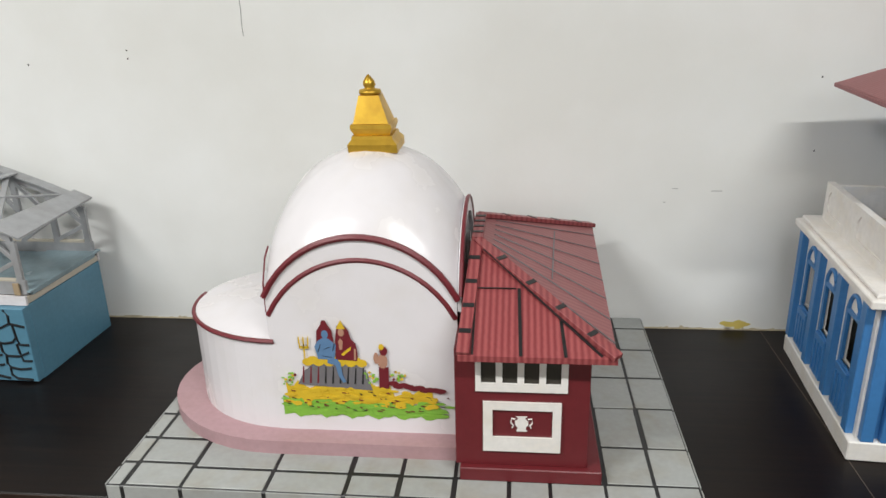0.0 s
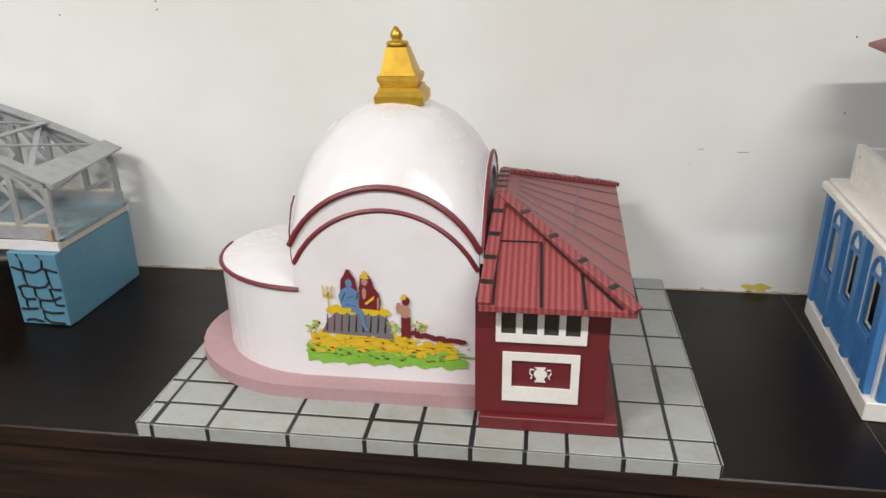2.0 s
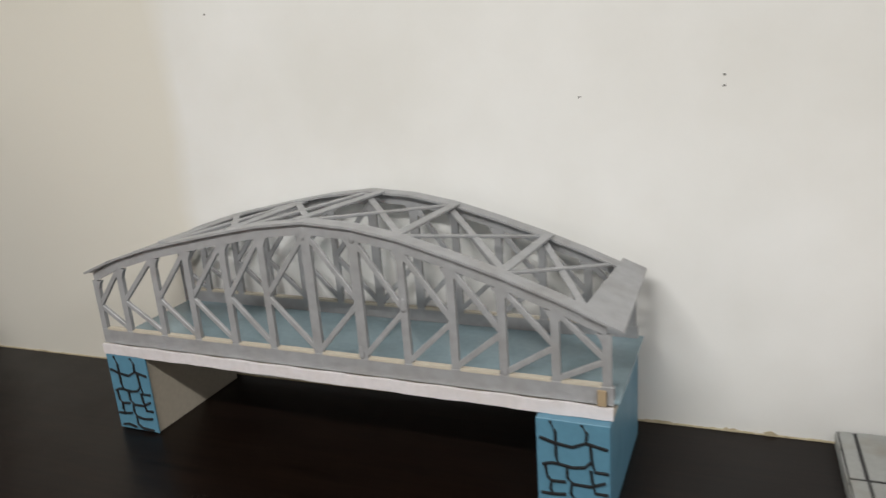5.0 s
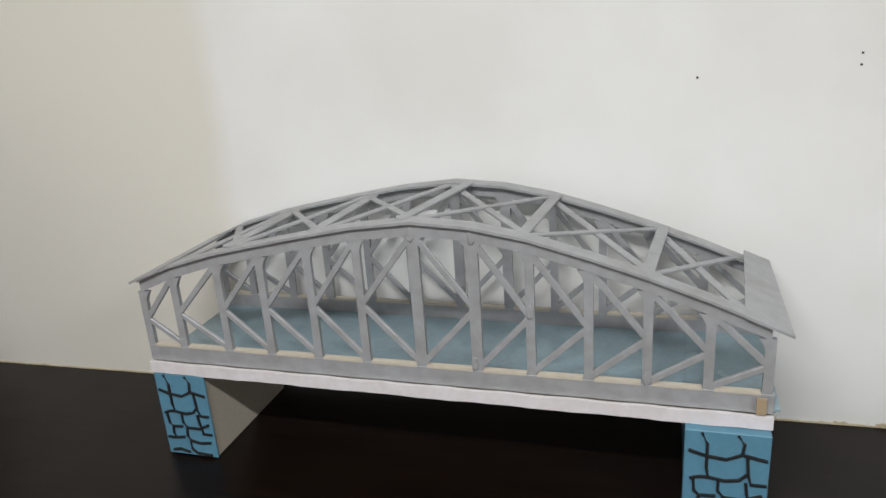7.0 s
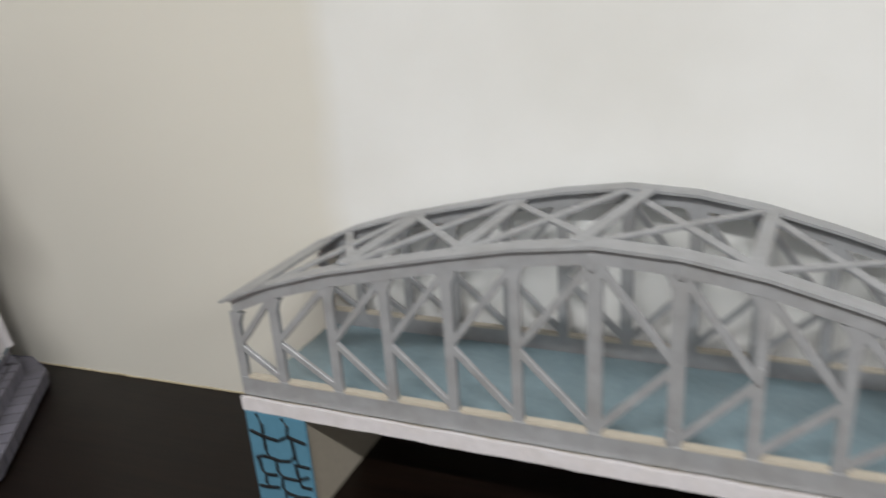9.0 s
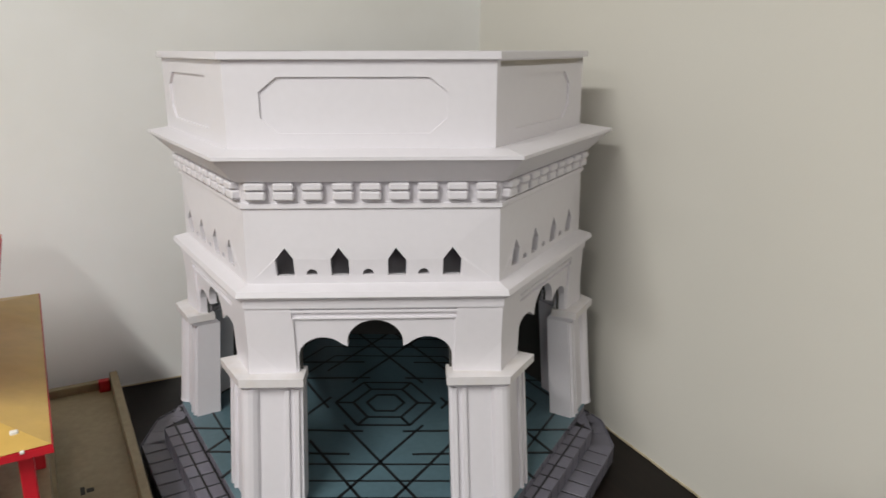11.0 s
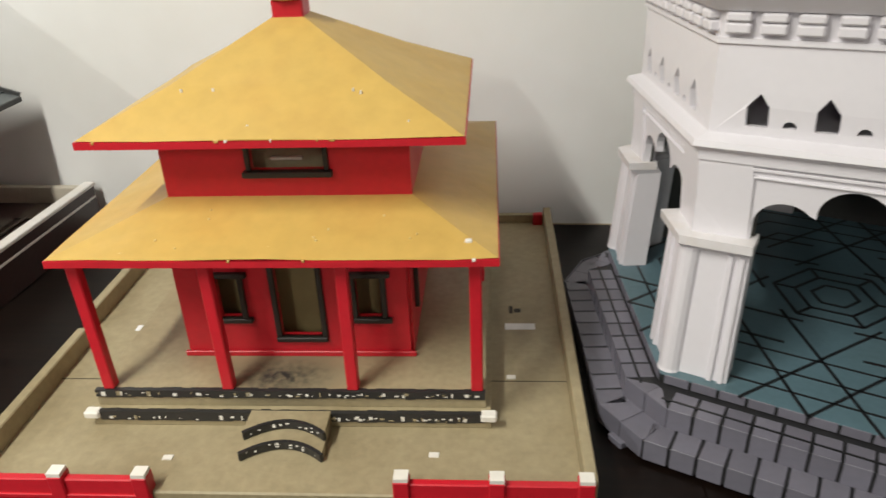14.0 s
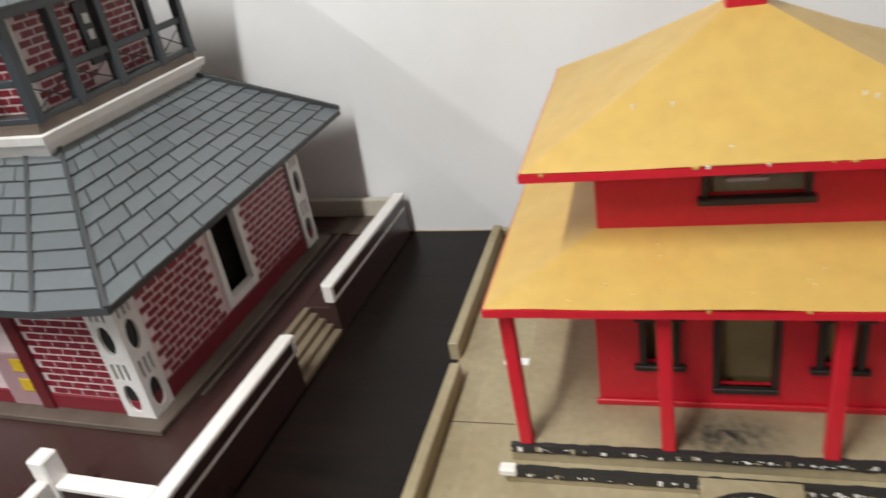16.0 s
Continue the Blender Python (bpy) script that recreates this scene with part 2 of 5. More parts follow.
FRAME_GREY = paint("dark_grey_frame", (0.035, 0.04, 0.045), 0.4)
GREEN = paint("green_mural_paint", (0.22, 0.46, 0.05), 0.6, blotch=30, dirt_amount=0.5)
MURAL_YELLOW = paint("yellow_mural_paint", (0.66, 0.44, 0.02), 0.6, blotch=40, dirt_amount=0.4)
MURAL_GREY = paint("grey_mural_paint", (0.16, 0.15, 0.16), 0.6)
MURAL_BLUE = paint("blue_mural_paint", (0.10, 0.20, 0.36), 0.6)
MURAL_SKIN = paint("ochre_mural_paint", (0.42, 0.22, 0.15), 0.6)


# ---- mesh helpers ----
from mathutils import geometry

DESIGN = {}


def bm_new():
    return bmesh.new()


def finish(name, bm, mat, smooth=False):
    bmesh.ops.recalc_face_normals(bm, faces=bm.faces[:])
    me = bpy.data.meshes.new(name)
    bm.to_mesh(me)
    bm.free()
    me.materials.append(mat)
    if smooth:
        for p in me.polygons:
            p.use_smooth = True
    return me


def thing(name, label, category, m=None, design=None, group="", kind=""):
    """An empty at the thing's base. design: the frame in which its parts are drawn, if not its own."""
    m = m or Matrix()
    ob = new(name)
    ob.matrix_basis = m
    DESIGN[ob] = design if design is not None else Matrix()
    return tagged(ob, label, category, group, kind)


def part(name, bm, mat, parent, label="", smooth=False, kind=""):
    bm.transform(DESIGN[parent])
    ob = new(name, finish(name, bm, mat, smooth))
    ob.parent = parent
    DESIGN[ob] = DESIGN[parent]
    return tagged(ob, label, kind=kind)


def piece(name, mesh, parent, m):
    ob = new(name, mesh)
    ob.parent = parent
    ob.matrix_basis = DESIGN[parent] @ m
    return ob


def box(bm, lo, hi, bevel=0.0012, m=None):
    c = [(a + b) / 2 for a, b in zip(lo, hi)]
    s = [abs(b - a) for a, b in zip(lo, hi)]
    mm = (m or Matrix()) @ Matrix.Translation(c) @ Matrix.Diagonal((*s, 1))
    r = bmesh.ops.create_cube(bm, size=1, matrix=mm)
    if bevel and min(s) > 2.5 * bevel:
        edges = list({e for v in r["verts"] for e in v.link_edges})
        bmesh.ops.bevel(bm, geom=edges, offset=bevel, segments=1, affect="EDGES")
    return bm


def one_box(lo, hi, bevel=0.0012, m=None):
    return box(bm_new(), lo, hi, bevel, m)


def beam(bm, p, q, w, d, up=(0, 0, 1), bevel=0.0008):
    p, q = Vector(p), Vector(q)
    z = (q - p).normalized()
    x = Vector(up).cross(z)
    x = x.normalized() if x.length > 1e-6 else Vector((1, 0, 0))
    y = z.cross(x)
    m = Matrix((x, y, z)).transposed().to_4x4()
    m.translation = p
    return box(bm, (-w / 2, -d / 2, 0), (w / 2, d / 2, (q - p).length), bevel, m)


def plate(bm, loops, t, m=None):
    """A flat plate with holes, its face at z = 0 of m and its back at -t."""
    m = m or Matrix()
    flat = [p for lp in loops for p in lp]
    tris = geometry.tessellate_polygon([[Vector((x, y, 0)) for x, y in lp] for lp in loops])
    front = [bm.verts.new(m @ Vector((x, y, 0))) for x, y in flat]
    back = [bm.verts.new(m @ Vector((x, y, -t))) for x, y in flat]
    for a, b, c in tris:
        bm.faces.new((front[a], front[b], front[c]))
        bm.faces.new((back[c], back[b], back[a]))
    s = 0
    for lp in loops:
        k = len(lp)
        for i in range(k):
            j = (i + 1) % k
            bm.faces.new((front[s + i], front[s + j], back[s + j], back[s + i]))
        s += k
    return bm


def prism(bm, poly, z0, z1):
    return plate(bm, [poly], z1 - z0, Matrix.Translation((0, 0, z1)))


def frustum(bm, poly0, z0, poly1, z1, cap=True):
    a = [bm.verts.new((x, y, z0)) for x, y in poly0]
    b = [bm.verts.new((x, y, z1)) for x, y in poly1]
    k = len(a)
    for i in range(k):
        j = (i + 1) % k
        bm.faces.new((a[i], a[j], b[j], b[i]))
    if cap:
        bm.faces.new(a[::-1])
        bm.faces.new(b)
    return bm


def sweep(bm, pts, r, sides=6):
    pts = [Vector(p) for p in pts]
    rings = []
    for i, p in enumerate(pts):
        d = (pts[min(i + 1, len(pts) - 1)] - pts[max(i - 1, 0)]).normalized()
        x = d.orthogonal().normalized() if abs(d.z) > 0.95 else Vector((0, 0, 1)).cross(d).normalized()
        y = d.cross(x)
        rings.append([bm.verts.new(p + r * (math.cos(a) * x + math.sin(a) * y)) for a in [2 * math.pi * k / sides for k in range(sides)]])
    for u, v in zip(rings, rings[1:]):
        for k in range(sides):
            bm.faces.new((u[k], u[(k + 1) % sides], v[(k + 1) % sides], v[k]))
    bm.faces.new(rings[0][::-1])
    bm.faces.new(rings[-1])
    return bm


def revolve(bm, prof, sides=24, centre=(0, 0)):
    rings = [[bm.verts.new((centre[0] + r * math.cos(a), centre[1] + r * math.sin(a), z)) for a in [2 * math.pi * k / sides for k in range(sides)]] for r, z in prof]
    for u, v in zip(rings, rings[1:]):
        for k in range(sides):
            bm.faces.new((u[k], u[(k + 1) % sides], v[(k + 1) % sides], v[k]))
    bm.faces.new(rings[0][::-1])
    bm.faces.new(rings[-1])
    return bm


def arc(cx, cy, r, a0, a1, k=10, ry=None):
    return [(cx + r * math.cos(radians(a0 + (a1 - a0) * i / k)), cy + (ry or r) * math.sin(radians(a0 + (a1 - a0) * i / k))) for i in range(k + 1)]


def rect(x0, y0, x1, y1):
    return [(x0, y0), (x1, y0), (x1, y1), (x0, y1)]


def upright(origin, along, z_up=(0, 0, 1)):
    """A frame for upright plates: x along, y up, z outward to the right of along."""
    u, v = Vector(along).normalized(), Vector(z_up)
    n = u.cross(v)
    m = Matrix((u, v, n)).transposed().to_4x4()
    m.translation = origin
    return m


# ---- the room ----
NORTH, WEST, SOUTH, EAST = 1.456, -3.225, -6.0, 5.5
T = 0.15


def slab(name, lo, hi, mat, label):
    ob = new(name, finish(name, one_box(lo, hi, 0), mat))
    return tagged(ob, label, kind="structure")


slab("floor", (WEST - T, SOUTH - T, -0.1), (EAST + T, NORTH + T, 0), FLOOR, "plain grey stone floor of the room")
slab("ceiling", (WEST - T, SOUTH - T, CEIL), (EAST + T, NORTH + T, CEIL + 0.1), CEILING, "plain white painted ceiling")
slab("wall_north", (WEST - T, NORTH, 0), (EAST + T, NORTH + T, CEIL), WALL_N, "white painted wall with an old beige patch")
slab("wall_west", (WEST - T, SOUTH, 0), (WEST, NORTH, CEIL), WALL_P, "white painted plaster wall")
slab("wall_south", (WEST - T, SOUTH - T, 0), (EAST + T, SOUTH, CEIL), WALL_P, "white painted plaster wall")
slab("wall_east", (EAST, SOUTH, 0), (EAST + T, NORTH, CEIL), WALL_P, "white painted plaster wall")

for lx, ly, power in TUBES:
    lt = thing("ceiling_light", "white enamelled fluorescent tube light under the ceiling", "lamp", pose(lx, ly, CEIL), group="ceiling tube lights")
    part("housing", one_box((-0.63, -0.05, -0.05), (0.63, 0.05, 0), 0.006), METAL_WHITE, lt)
    for s in (-1, 1):
        part("tube_holder", one_box((s * 0.615 - 0.012, -0.03, -0.09), (s * 0.615 + 0.012, 0.03, -0.05), 0.003), METAL_WHITE, lt)

# display counters: one along the north wall, one along the west wall
TABLE, EDGE_N, EDGE_W = 0.75, 0.811, -2.2
ct = thing("display_counter", "dark brown laminate display counter along the north wall", "counter", pose(0.4, 1.12, 0), pose(-0.4, -1.12, 0))
part("counter_top", one_box((WEST, EDGE_N, TABLE - 0.035), (EAST, NORTH, TABLE), 0.002), LAM_X, ct)
part("front_panel", one_box((EDGE_W, EDGE_N + 0.006, 0.08), (EAST, EDGE_N + 0.024, TABLE - 0.035), 0.001), LAM_EDGE, ct)
part("edge_band", one_box((EDGE_W, EDGE_N - 0.002, TABLE - 0.035), (EAST, EDGE_N - 0.0002, TABLE - 0.001), 0.0004), LAM_EDGE, ct, "reddish brown edge band")
part("kick_board", one_box((EDGE_W, EDGE_N + 0.06, 0), (EAST, EDGE_N + 0.075, 0.08), 0.001), LAM_X, ct)
cw = thing("display_counter", "dark brown laminate display counter along the west wall", "counter", pose(-2.7, -0.8, 0), pose(2.7, 0.8, 0))
part("counter_top", one_box((WEST, SOUTH, TABLE - 0.035), (EDGE_W - 0.002, EDGE_N - 0.0005, TABLE), 0.0003), LAM_Y, cw)
part("front_panel", one_box((EDGE_W - 0.024, SOUTH, 0.08), (EDGE_W - 0.006, EDGE_N, TABLE - 0.035), 0.001), LAM_Y, cw)
part("kick_board", one_box((EDGE_W - 0.075, SOUTH, 0), (EDGE_W - 0.06, EDGE_N, 0.08), 0.001), LAM_Y, cw)

# ---- domed temple model ----
def domed_temple():
    x0, x1, y0, y1, zb = -0.641, 0.268, 0.808, 1.453, 0.777
    st = thing("temple_model", "white domed temple model with gold spire and maroon annex", "model",
               pose(-0.19, 1.12, TABLE), pose(0.19, -1.12, -TABLE))
    board = part("base_board", one_box((x0, y0, TABLE), (x1, y1, zb - 0.0015), 0.002), BLACK, st, "black-jointed base board")
    # grey tiles on the board, uneven widths along the front
    cuts = [x0, -0.613, -0.519, -0.387, -0.264, -0.184, -0.1, -0.018, 0.045, 0.127, 0.201, x1]
    rows = [y0, 0.86, 0.955, 1.073, 1.182, 1.297, 1.395, y1]
    left_rows = [y0, 0.868, 0.936, 1.008, 1.10, 1.2, 1.31, y1]
    g = 0.0035

    def tile(a, b, c, d):
        jit = [random.uniform(-0.0015, 0.0015) for _ in range(4)]
        part("tile", one_box((a + g + jit[0], b + g + jit[1], zb - 0.002), (c - g + jit[2], d - g + jit[3], zb), 0.0006), TILE, board)

    for i in range(len(cuts) - 1):
        right, left = cuts[i] >= 0.12, i < 2
        rr = left_rows if left else rows
        for j in range(len(rr) - 1):
            if j <= 1 or right or left:
                tile(cuts[i], rr[j], cuts[i + 1], rr[j + 1])
    for i in range(len(cuts) - 1):
        bm = one_box((cuts[i] + g, y0 - 0.001, TABLE + 0.002), (cuts[i + 1] - g, y0 + 0.001, zb - 0.002), 0)
        part("edge_tile", bm, TILE, board)
    for j in range(len(rows) - 1):
        for s in (x0, x1):
            part("edge_tile", one_box((s - 0.001, rows[j] + g, TABLE + 0.002), (s + 0.001, rows[j + 1] - g, zb - 0.002), 0), TILE, board)

    # pink plinth with a rounded end
    cx, cy = -0.405, 1.105

    def outline(o, k=20):
        return [(-0.086, 0.94 - o)] + [(cx - (0.195 + o) * math.sin(radians(a)), cy - (0.165 + o) * math.cos(radians(a))) for a in [180 * i / k for i in range(k + 1)]] + [(-0.086, 1.27 + o)]

    bm = prism(bm_new(), outline(0.037), zb, zb + 0.024)
    part("plinth", bm, PINK, st, "rounded pink plinth")
    zp = zb + 0.024
    # rounded apse with a slightly domed top
    k = 24
    ring = [(cx + 0.012 - 0.19 * math.sin(radians(a)), cy - 0.164 * math.cos(radians(a))) for a in [180 * i / k for i in range(k + 1)]]
    bm = prism(bm_new(), ring, zp, 0.964)
    frustum(bm, ring, 0.964, [(cx + (x - cx) * 0.45, cy + (y - cy) * 0.45) for x, y in ring], 0.978)
    part("apse", bm, STUPA, st)
    part("apse_stripe", sweep(bm_new(), [(x - 0.001, y - 0.0015, 0.9625) for x, y in ring[:14]], 0.004), MAROON_LINE, st, "maroon painted rim stripe")

    # square hall under the dome, arched on its sides
    hx0, hx1, hy0, hy1 = -0.400, -0.099, 0.94, 1.27
    mx, my = (hx0 + hx1) / 2, (hy0 + hy1) / 2

    half, deep = (hx1 - hx0) / 2, (hy1 - hy0) / 2

    def bow(u):
        """Rise of a circular arch, 1 at its crown and 0 at its ends."""
        rr, h = 1.13, 1.0
        return (math.sqrt(rr * rr - min(abs(u), 1.0) ** 2) - math.sqrt(rr * rr - h)) / (rr - math.sqrt(rr * rr - h))

    def arch_top(h, base, rise, k=22):
        return [(h * (-1 + 2 * i / k), base + rise * bow(-1 + 2 * i / k)) for i in range(k + 1)]

    SPRING, R_X, R_Y = 1.041, 0.100, 0.104
    walls = (("front_wall", (mx, hy0, 0), (1, 0, 0), half, R_X), ("side_wall", (hx1, my, 0), (0, 1, 0), deep - 0.0125, R_Y),
             ("back_wall", (mx, hy1, 0), (-1, 0, 0), half, R_X), ("side_wall", (hx0, my, 0), (0, -1, 0), deep - 0.0125, R_Y))
    for nm, org, along, h, rise in walls:
        low = 0.9 if org[0] == hx0 else zp
        poly = [(-h, low), (h, low)] + arch_top(h, SPRING, rise)[::-1]
        w = part(nm, plate(bm_new(), [poly], 0.012, upright(org, along)), STUPA, st)
        m = upright(org, along)
        if nm == "front_wall":
            part("arch_stripe", sweep(bm_new(), [m @ Vector((x, z - 0.001, 0.001)) for x, z in arch_top(h + 0.002, SPRING, rise)], 0.0052), MAROON_LINE, w)
            part("arch_stripe", sweep(bm_new(), [m @ Vector((x, z, -0.0014)) for x, z in arch_top(h - 0.002, 1.008, 0.095)], 0.0046), MAROON_LINE, w)
        elif nm == "side_wall" and org[0] == hx1:
            part("arch_rim", plate(bm_new(), [arch_top(deep, SPRING + 0.004, rise + 0.002) + arch_top(deep, SPRING - 0.02, rise)[::-1]], 0.006, m @ Matrix.Translation((0, 0, 0.007))), STUPA, w)
            part("arch_stripe", sweep(bm_new(), [m @ Vector((x, z, 0.006)) for x, z in arch_top(deep, SPRING + 0.004, rise + 0.002)], 0.0034), MAROON_LINE, w)
    part("rim_line", sweep(bm_new(), [(hx0 - 0.0005, hy0 + 0.001, SPRING - 0.028), (hx0 - 0.0015, hy0 + 0.004, SPRING + 0.02), (hx0 - 0.001, hy0 + 0.022, SPRING + 0.055), (hx0 - 0.0005, hy0 + 0.04, SPRING + 0.068)], 0.0016), MAROON_LINE, st)
    # dome: a shell carried by the arched walls
    bm = bm_new()
    n = 44
    grid = []
    for i in range(n + 1):
        row = []
        for j in range(n + 1):
            u, v = -1 + 2 * i / n, -1 + 2 * j / n
            x, y = mx + u * half, my + v * deep
            edge = min(1 - abs(u), 1 - abs(v))
            lump = (0.0030 * noise.noise((x * 15, y * 15, 3)) + 0.0017 * noise.noise((x * 48, y * 48, 7))) * min(1, 5 * edge)
            row.append(bm.verts.new((x, y, SPRING + R_X * bow(u) + R_Y * bow(v) + lump)))
        grid.append(row)
    for i in range(n):
        for j in range(n):
            bm.faces.new((grid[i][j], grid[i + 1][j], grid[i + 1][j + 1], grid[i][j + 1]))
    part("dome", bm, STUPA, st, "smooth white plastered dome", smooth=True)

    # stepped gold spire
    sx, sy = -0.242, 1.112

    def sq(h):
        return [(sx - h, sy - h), (sx + h, sy - h), (sx + h, sy + h), (sx - h, sy + h)]

    def spire_z(z):
        return 1.238 + (z - 1.232) * 0.865

    def lean(bm):
        for v in bm.verts:
            v.co.x -= 0.075 * (v.co.z - 1.238)
        return bm

    bm = bm_new()
    tiers = [[bm.verts.new((*p, spire_z(z))) for p in sq(h)] for h, z in ((0.040, 1.232), (0.0405, 1.247), (0.034, 1.256), (0.033, 1.262), (0.029, 1.2625), (0.034, 1.276), (0.033, 1.283), (0.029, 1.284), (0.0165, 1.334))]
    for a, b in zip(tiers, tiers[1:]):
        for i in range(4):
            bm.faces.new((a[i], a[(i + 1) % 4], b[(i + 1) % 4], b[i]))
    bm.faces.new(tiers[0][::-1]), bm.faces.new(tiers[-1])
    sp = part("spire", lean(bm), GOLD, st, "stepped gold painted spire")
    bm = revolve(bm_new(), [(r, spire_z(z)) for r, z in ((0.016, 1.334), (0.019, 1.338), (0.017, 1.343), (0.009, 1.345), (0.008, 1.347), (0.0105, 1.352), (0.0095, 1.358), (0.005, 1.366), (0.001, 1.371))], 16, (sx, sy))
    part("finial", lean(bm), GOLD, sp, smooth=True)

    # mural: plain painted shapes on the front wall
    mural = part("mural", plate(bm_new(), [[(-0.388 + 0.262 * i / 30, 0.829 + 0.003 * math.sin(i * 1.3) + 0.002 * math.sin(i * 3.7)) for i in range(31)]
                                           + [(-0.126 - 0.262 * i / 30, 0.856 + 0.004 * math.sin(i * 2.1) + (0.008 if i > 14 else 0) - (0.012 if i < 5 else 0)) for i in range(31)]],
                            0.0008, upright((0, hy0 - 0.0012, 0), (1, 0, 0))), GREEN, st, "painted mural of figures on a rock in a meadow")
    wm = upright((0, hy0 - 0.0018, 0), (1, 0, 0))

    def dab(name, pts, mat, o=0.0):
        pts = [(-0.282 + (x + 0.279) * 1.06, 0.884 + (z - 0.861) * 1.0) for x, z in pts]
        part(name, plate(bm_new(), [pts], 0.0008, wm @ Matrix.Translation((0, 0, o * 0.35))), mat, mural)

    def ell(x, z, rx, rz, k=14):
        return [(x + rx * math.cos(2 * math.pi * i / k), z + rz * math.sin(2 * math.pi * i / k)) for i in range(k)]

    rim = [(-0.372 + 0.225 * i / 24, 0.866 + random.uniform(-0.010, 0.010) - 0.010 * (i > 17)) for i in range(25)]
    dab("yellow_meadow", rim + [(x + 0.004, 0.832 + random.uniform(-0.009, 0.007)) for x, z in rim[::-1]], MURAL_YELLOW, 0.0)
    for i in range(70):
        x = -0.365 + 0.245 * i / 70 + random.uniform(-0.004, 0.004)
        dab("grass_dab", ell(x, 0.818 + random.uniform(-0.008, 0.012), random.uniform(0.005, 0.012), random.uniform(0.002, 0.0045), 8), GREEN, 0.00002 * i)
    for i in range(60):
        x = -0.375 + 0.24 * random.random()
        dab("grass_dab", ell(x, 0.829 + random.uniform(-0.007, 0.008), random.uniform(0.004, 0.011), random.uniform(0.0012, 0.003), 7), GREEN, 0.002 + 0.00002 * i)
    for i in range(84):
        x = -0.37 + 0.235 * random.random()
        dab("yellow_flower", ell(x, 0.844 + random.uniform(-0.016, 0.018) - 0.05 * max(0.0, x + 0.2), random.uniform(0.003, 0.010), random.uniform(0.001, 0.0045), 7), MURAL_YELLOW, 0.0001 * i)
    dab("painted_rock", [(-0.352, 0.865), (-0.237, 0.857), (-0.246, 0.893), (-0.262, 0.902), (-0.3, 0.905), (-0.325, 0.903), (-0.340, 0.89)], MURAL_GREY, 0.003)
    for i in range(9):
        x = -0.345 + 0.0115 * i
        dab("rock_streak", [(x, 0.868), (x + 0.003, 0.868), (x + 0.005, 0.897), (x + 0.0035, 0.898)], MAROON_LINE if i < 3 else BLACK, 0.004)
    for i in range(11):
        x = -0.334 + 0.0083 * i
        dab("yellow_cloth", ell(x, 0.906 + (0.004 if i % 2 else 0), 0.0085, 0.007, 9), MURAL_YELLOW, 0.005 + 0.0001 * i)
    # two seated shapes and one standing shape
    dab("dark_top_shape", [(-0.318, 0.94), (-0.291, 0.94), (-0.293, 0.962), (-0.299, 0.972), (-0.302, 0.98), (-0.307, 0.98), (-0.310, 0.972), (-0.316, 0.962)], MAROON_LINE, 0.0062)
    dab("blue_figure_shape", [(-0.317, 0.912), (-0.292, 0.912), (-0.290, 0.925), (-0.288, 0.938), (-0.296, 0.946), (-0.300, 0.949), (-0.309, 0.949), (-0.316, 0.944), (-0.321, 0.934), (-0.319, 0.924)], MURAL_BLUE, 0.0066)
    dab("blue_figure_shape", ell(-0.304, 0.956, 0.0052, 0.0075), MURAL_BLUE, 0.0072)
    dab("blue_figure_shape", [(-0.302, 0.913), (-0.288, 0.913), (-0.283, 0.905), (-0.281, 0.884), (-0.276, 0.872), (-0.281, 0.871), (-0.287, 0.882), (-0.291, 0.902), (-0.303, 0.906)], MURAL_BLUE, 0.0084)
    for x0, z0, x1, z1 in ((-0.317, 0.925, -0.312, 0.938), (-0.294, 0.928, -0.291, 0.94), (-0.308, 0.93, -0.298, 0.934), (-0.31, 0.918, -0.296, 0.916)):
        dab("figure_stroke", [(x0, z0), (x0 + 0.0012, z0), (x1 + 0.0012, z1), (x1, z1)], BLACK, 0.0088)
    dab("maroon_figure_shape", [(-0.290, 0.912), (-0.257, 0.910), (-0.256, 0.925), (-0.258, 0.94), (-0.265, 0.949), (-0.268, 0.962), (-0.273, 0.971), (-0.285, 0.971), (-0.288, 0.95)], MAROON_LINE, 0.006)
    dab("ochre_shape", ell(-0.279, 0.96, 0.0048, 0.0068), MURAL_SKIN, 0.0072)
    dab("ochre_shape", [(-0.283, 0.93), (-0.279, 0.93), (-0.277, 0.945), (-0.281, 0.95), (-0.284, 0.945)], MURAL_SKIN, 0.0071)
    dab("ochre_shape", [(-0.262, 0.912), (-0.259, 0.912), (-0.258, 0.932), (-0.261, 0.932)], MURAL_SKIN, 0.0071)
    dab("yellow_crown_shape", [(-0.286, 0.966), (-0.272, 0.966), (-0.275, 0.973), (-0.279, 0.981), (-0.283, 0.973)], MURAL_YELLOW, 0.0074)
    dab("yellow_sash", [(-0.281, 0.922), (-0.265, 0.936), (-0.266, 0.930), (-0.278, 0.919)], MURAL_YELLOW, 0.0074)
    dab("trident", rect(-0.3385, 0.905, -0.3365, 0.938), MURAL_YELLOW, 0.006)
    for dx in (-0.006, 0, 0.006):
        dab("trident_prong", [(-0.3385 + dx, 0.932), (-0.3365 + dx, 0.932), (-0.3365 + dx * 1.2, 0.948), (-0.3375 + dx * 1.2, 0.952), (-0.3385 + dx * 1.2, 0.948)], MURAL_YELLOW, 0.006)
    dab("trident_prong", rect(-0.345, 0.930, -0.330, 0.934), MURAL_YELLOW, 0.006)
    dab("maroon_figure_shape", [(-0.226, 0.862), (-0.211, 0.862), (-0.2105, 0.9), (-0.225, 0.9)], MAROON_LINE, 0.006)
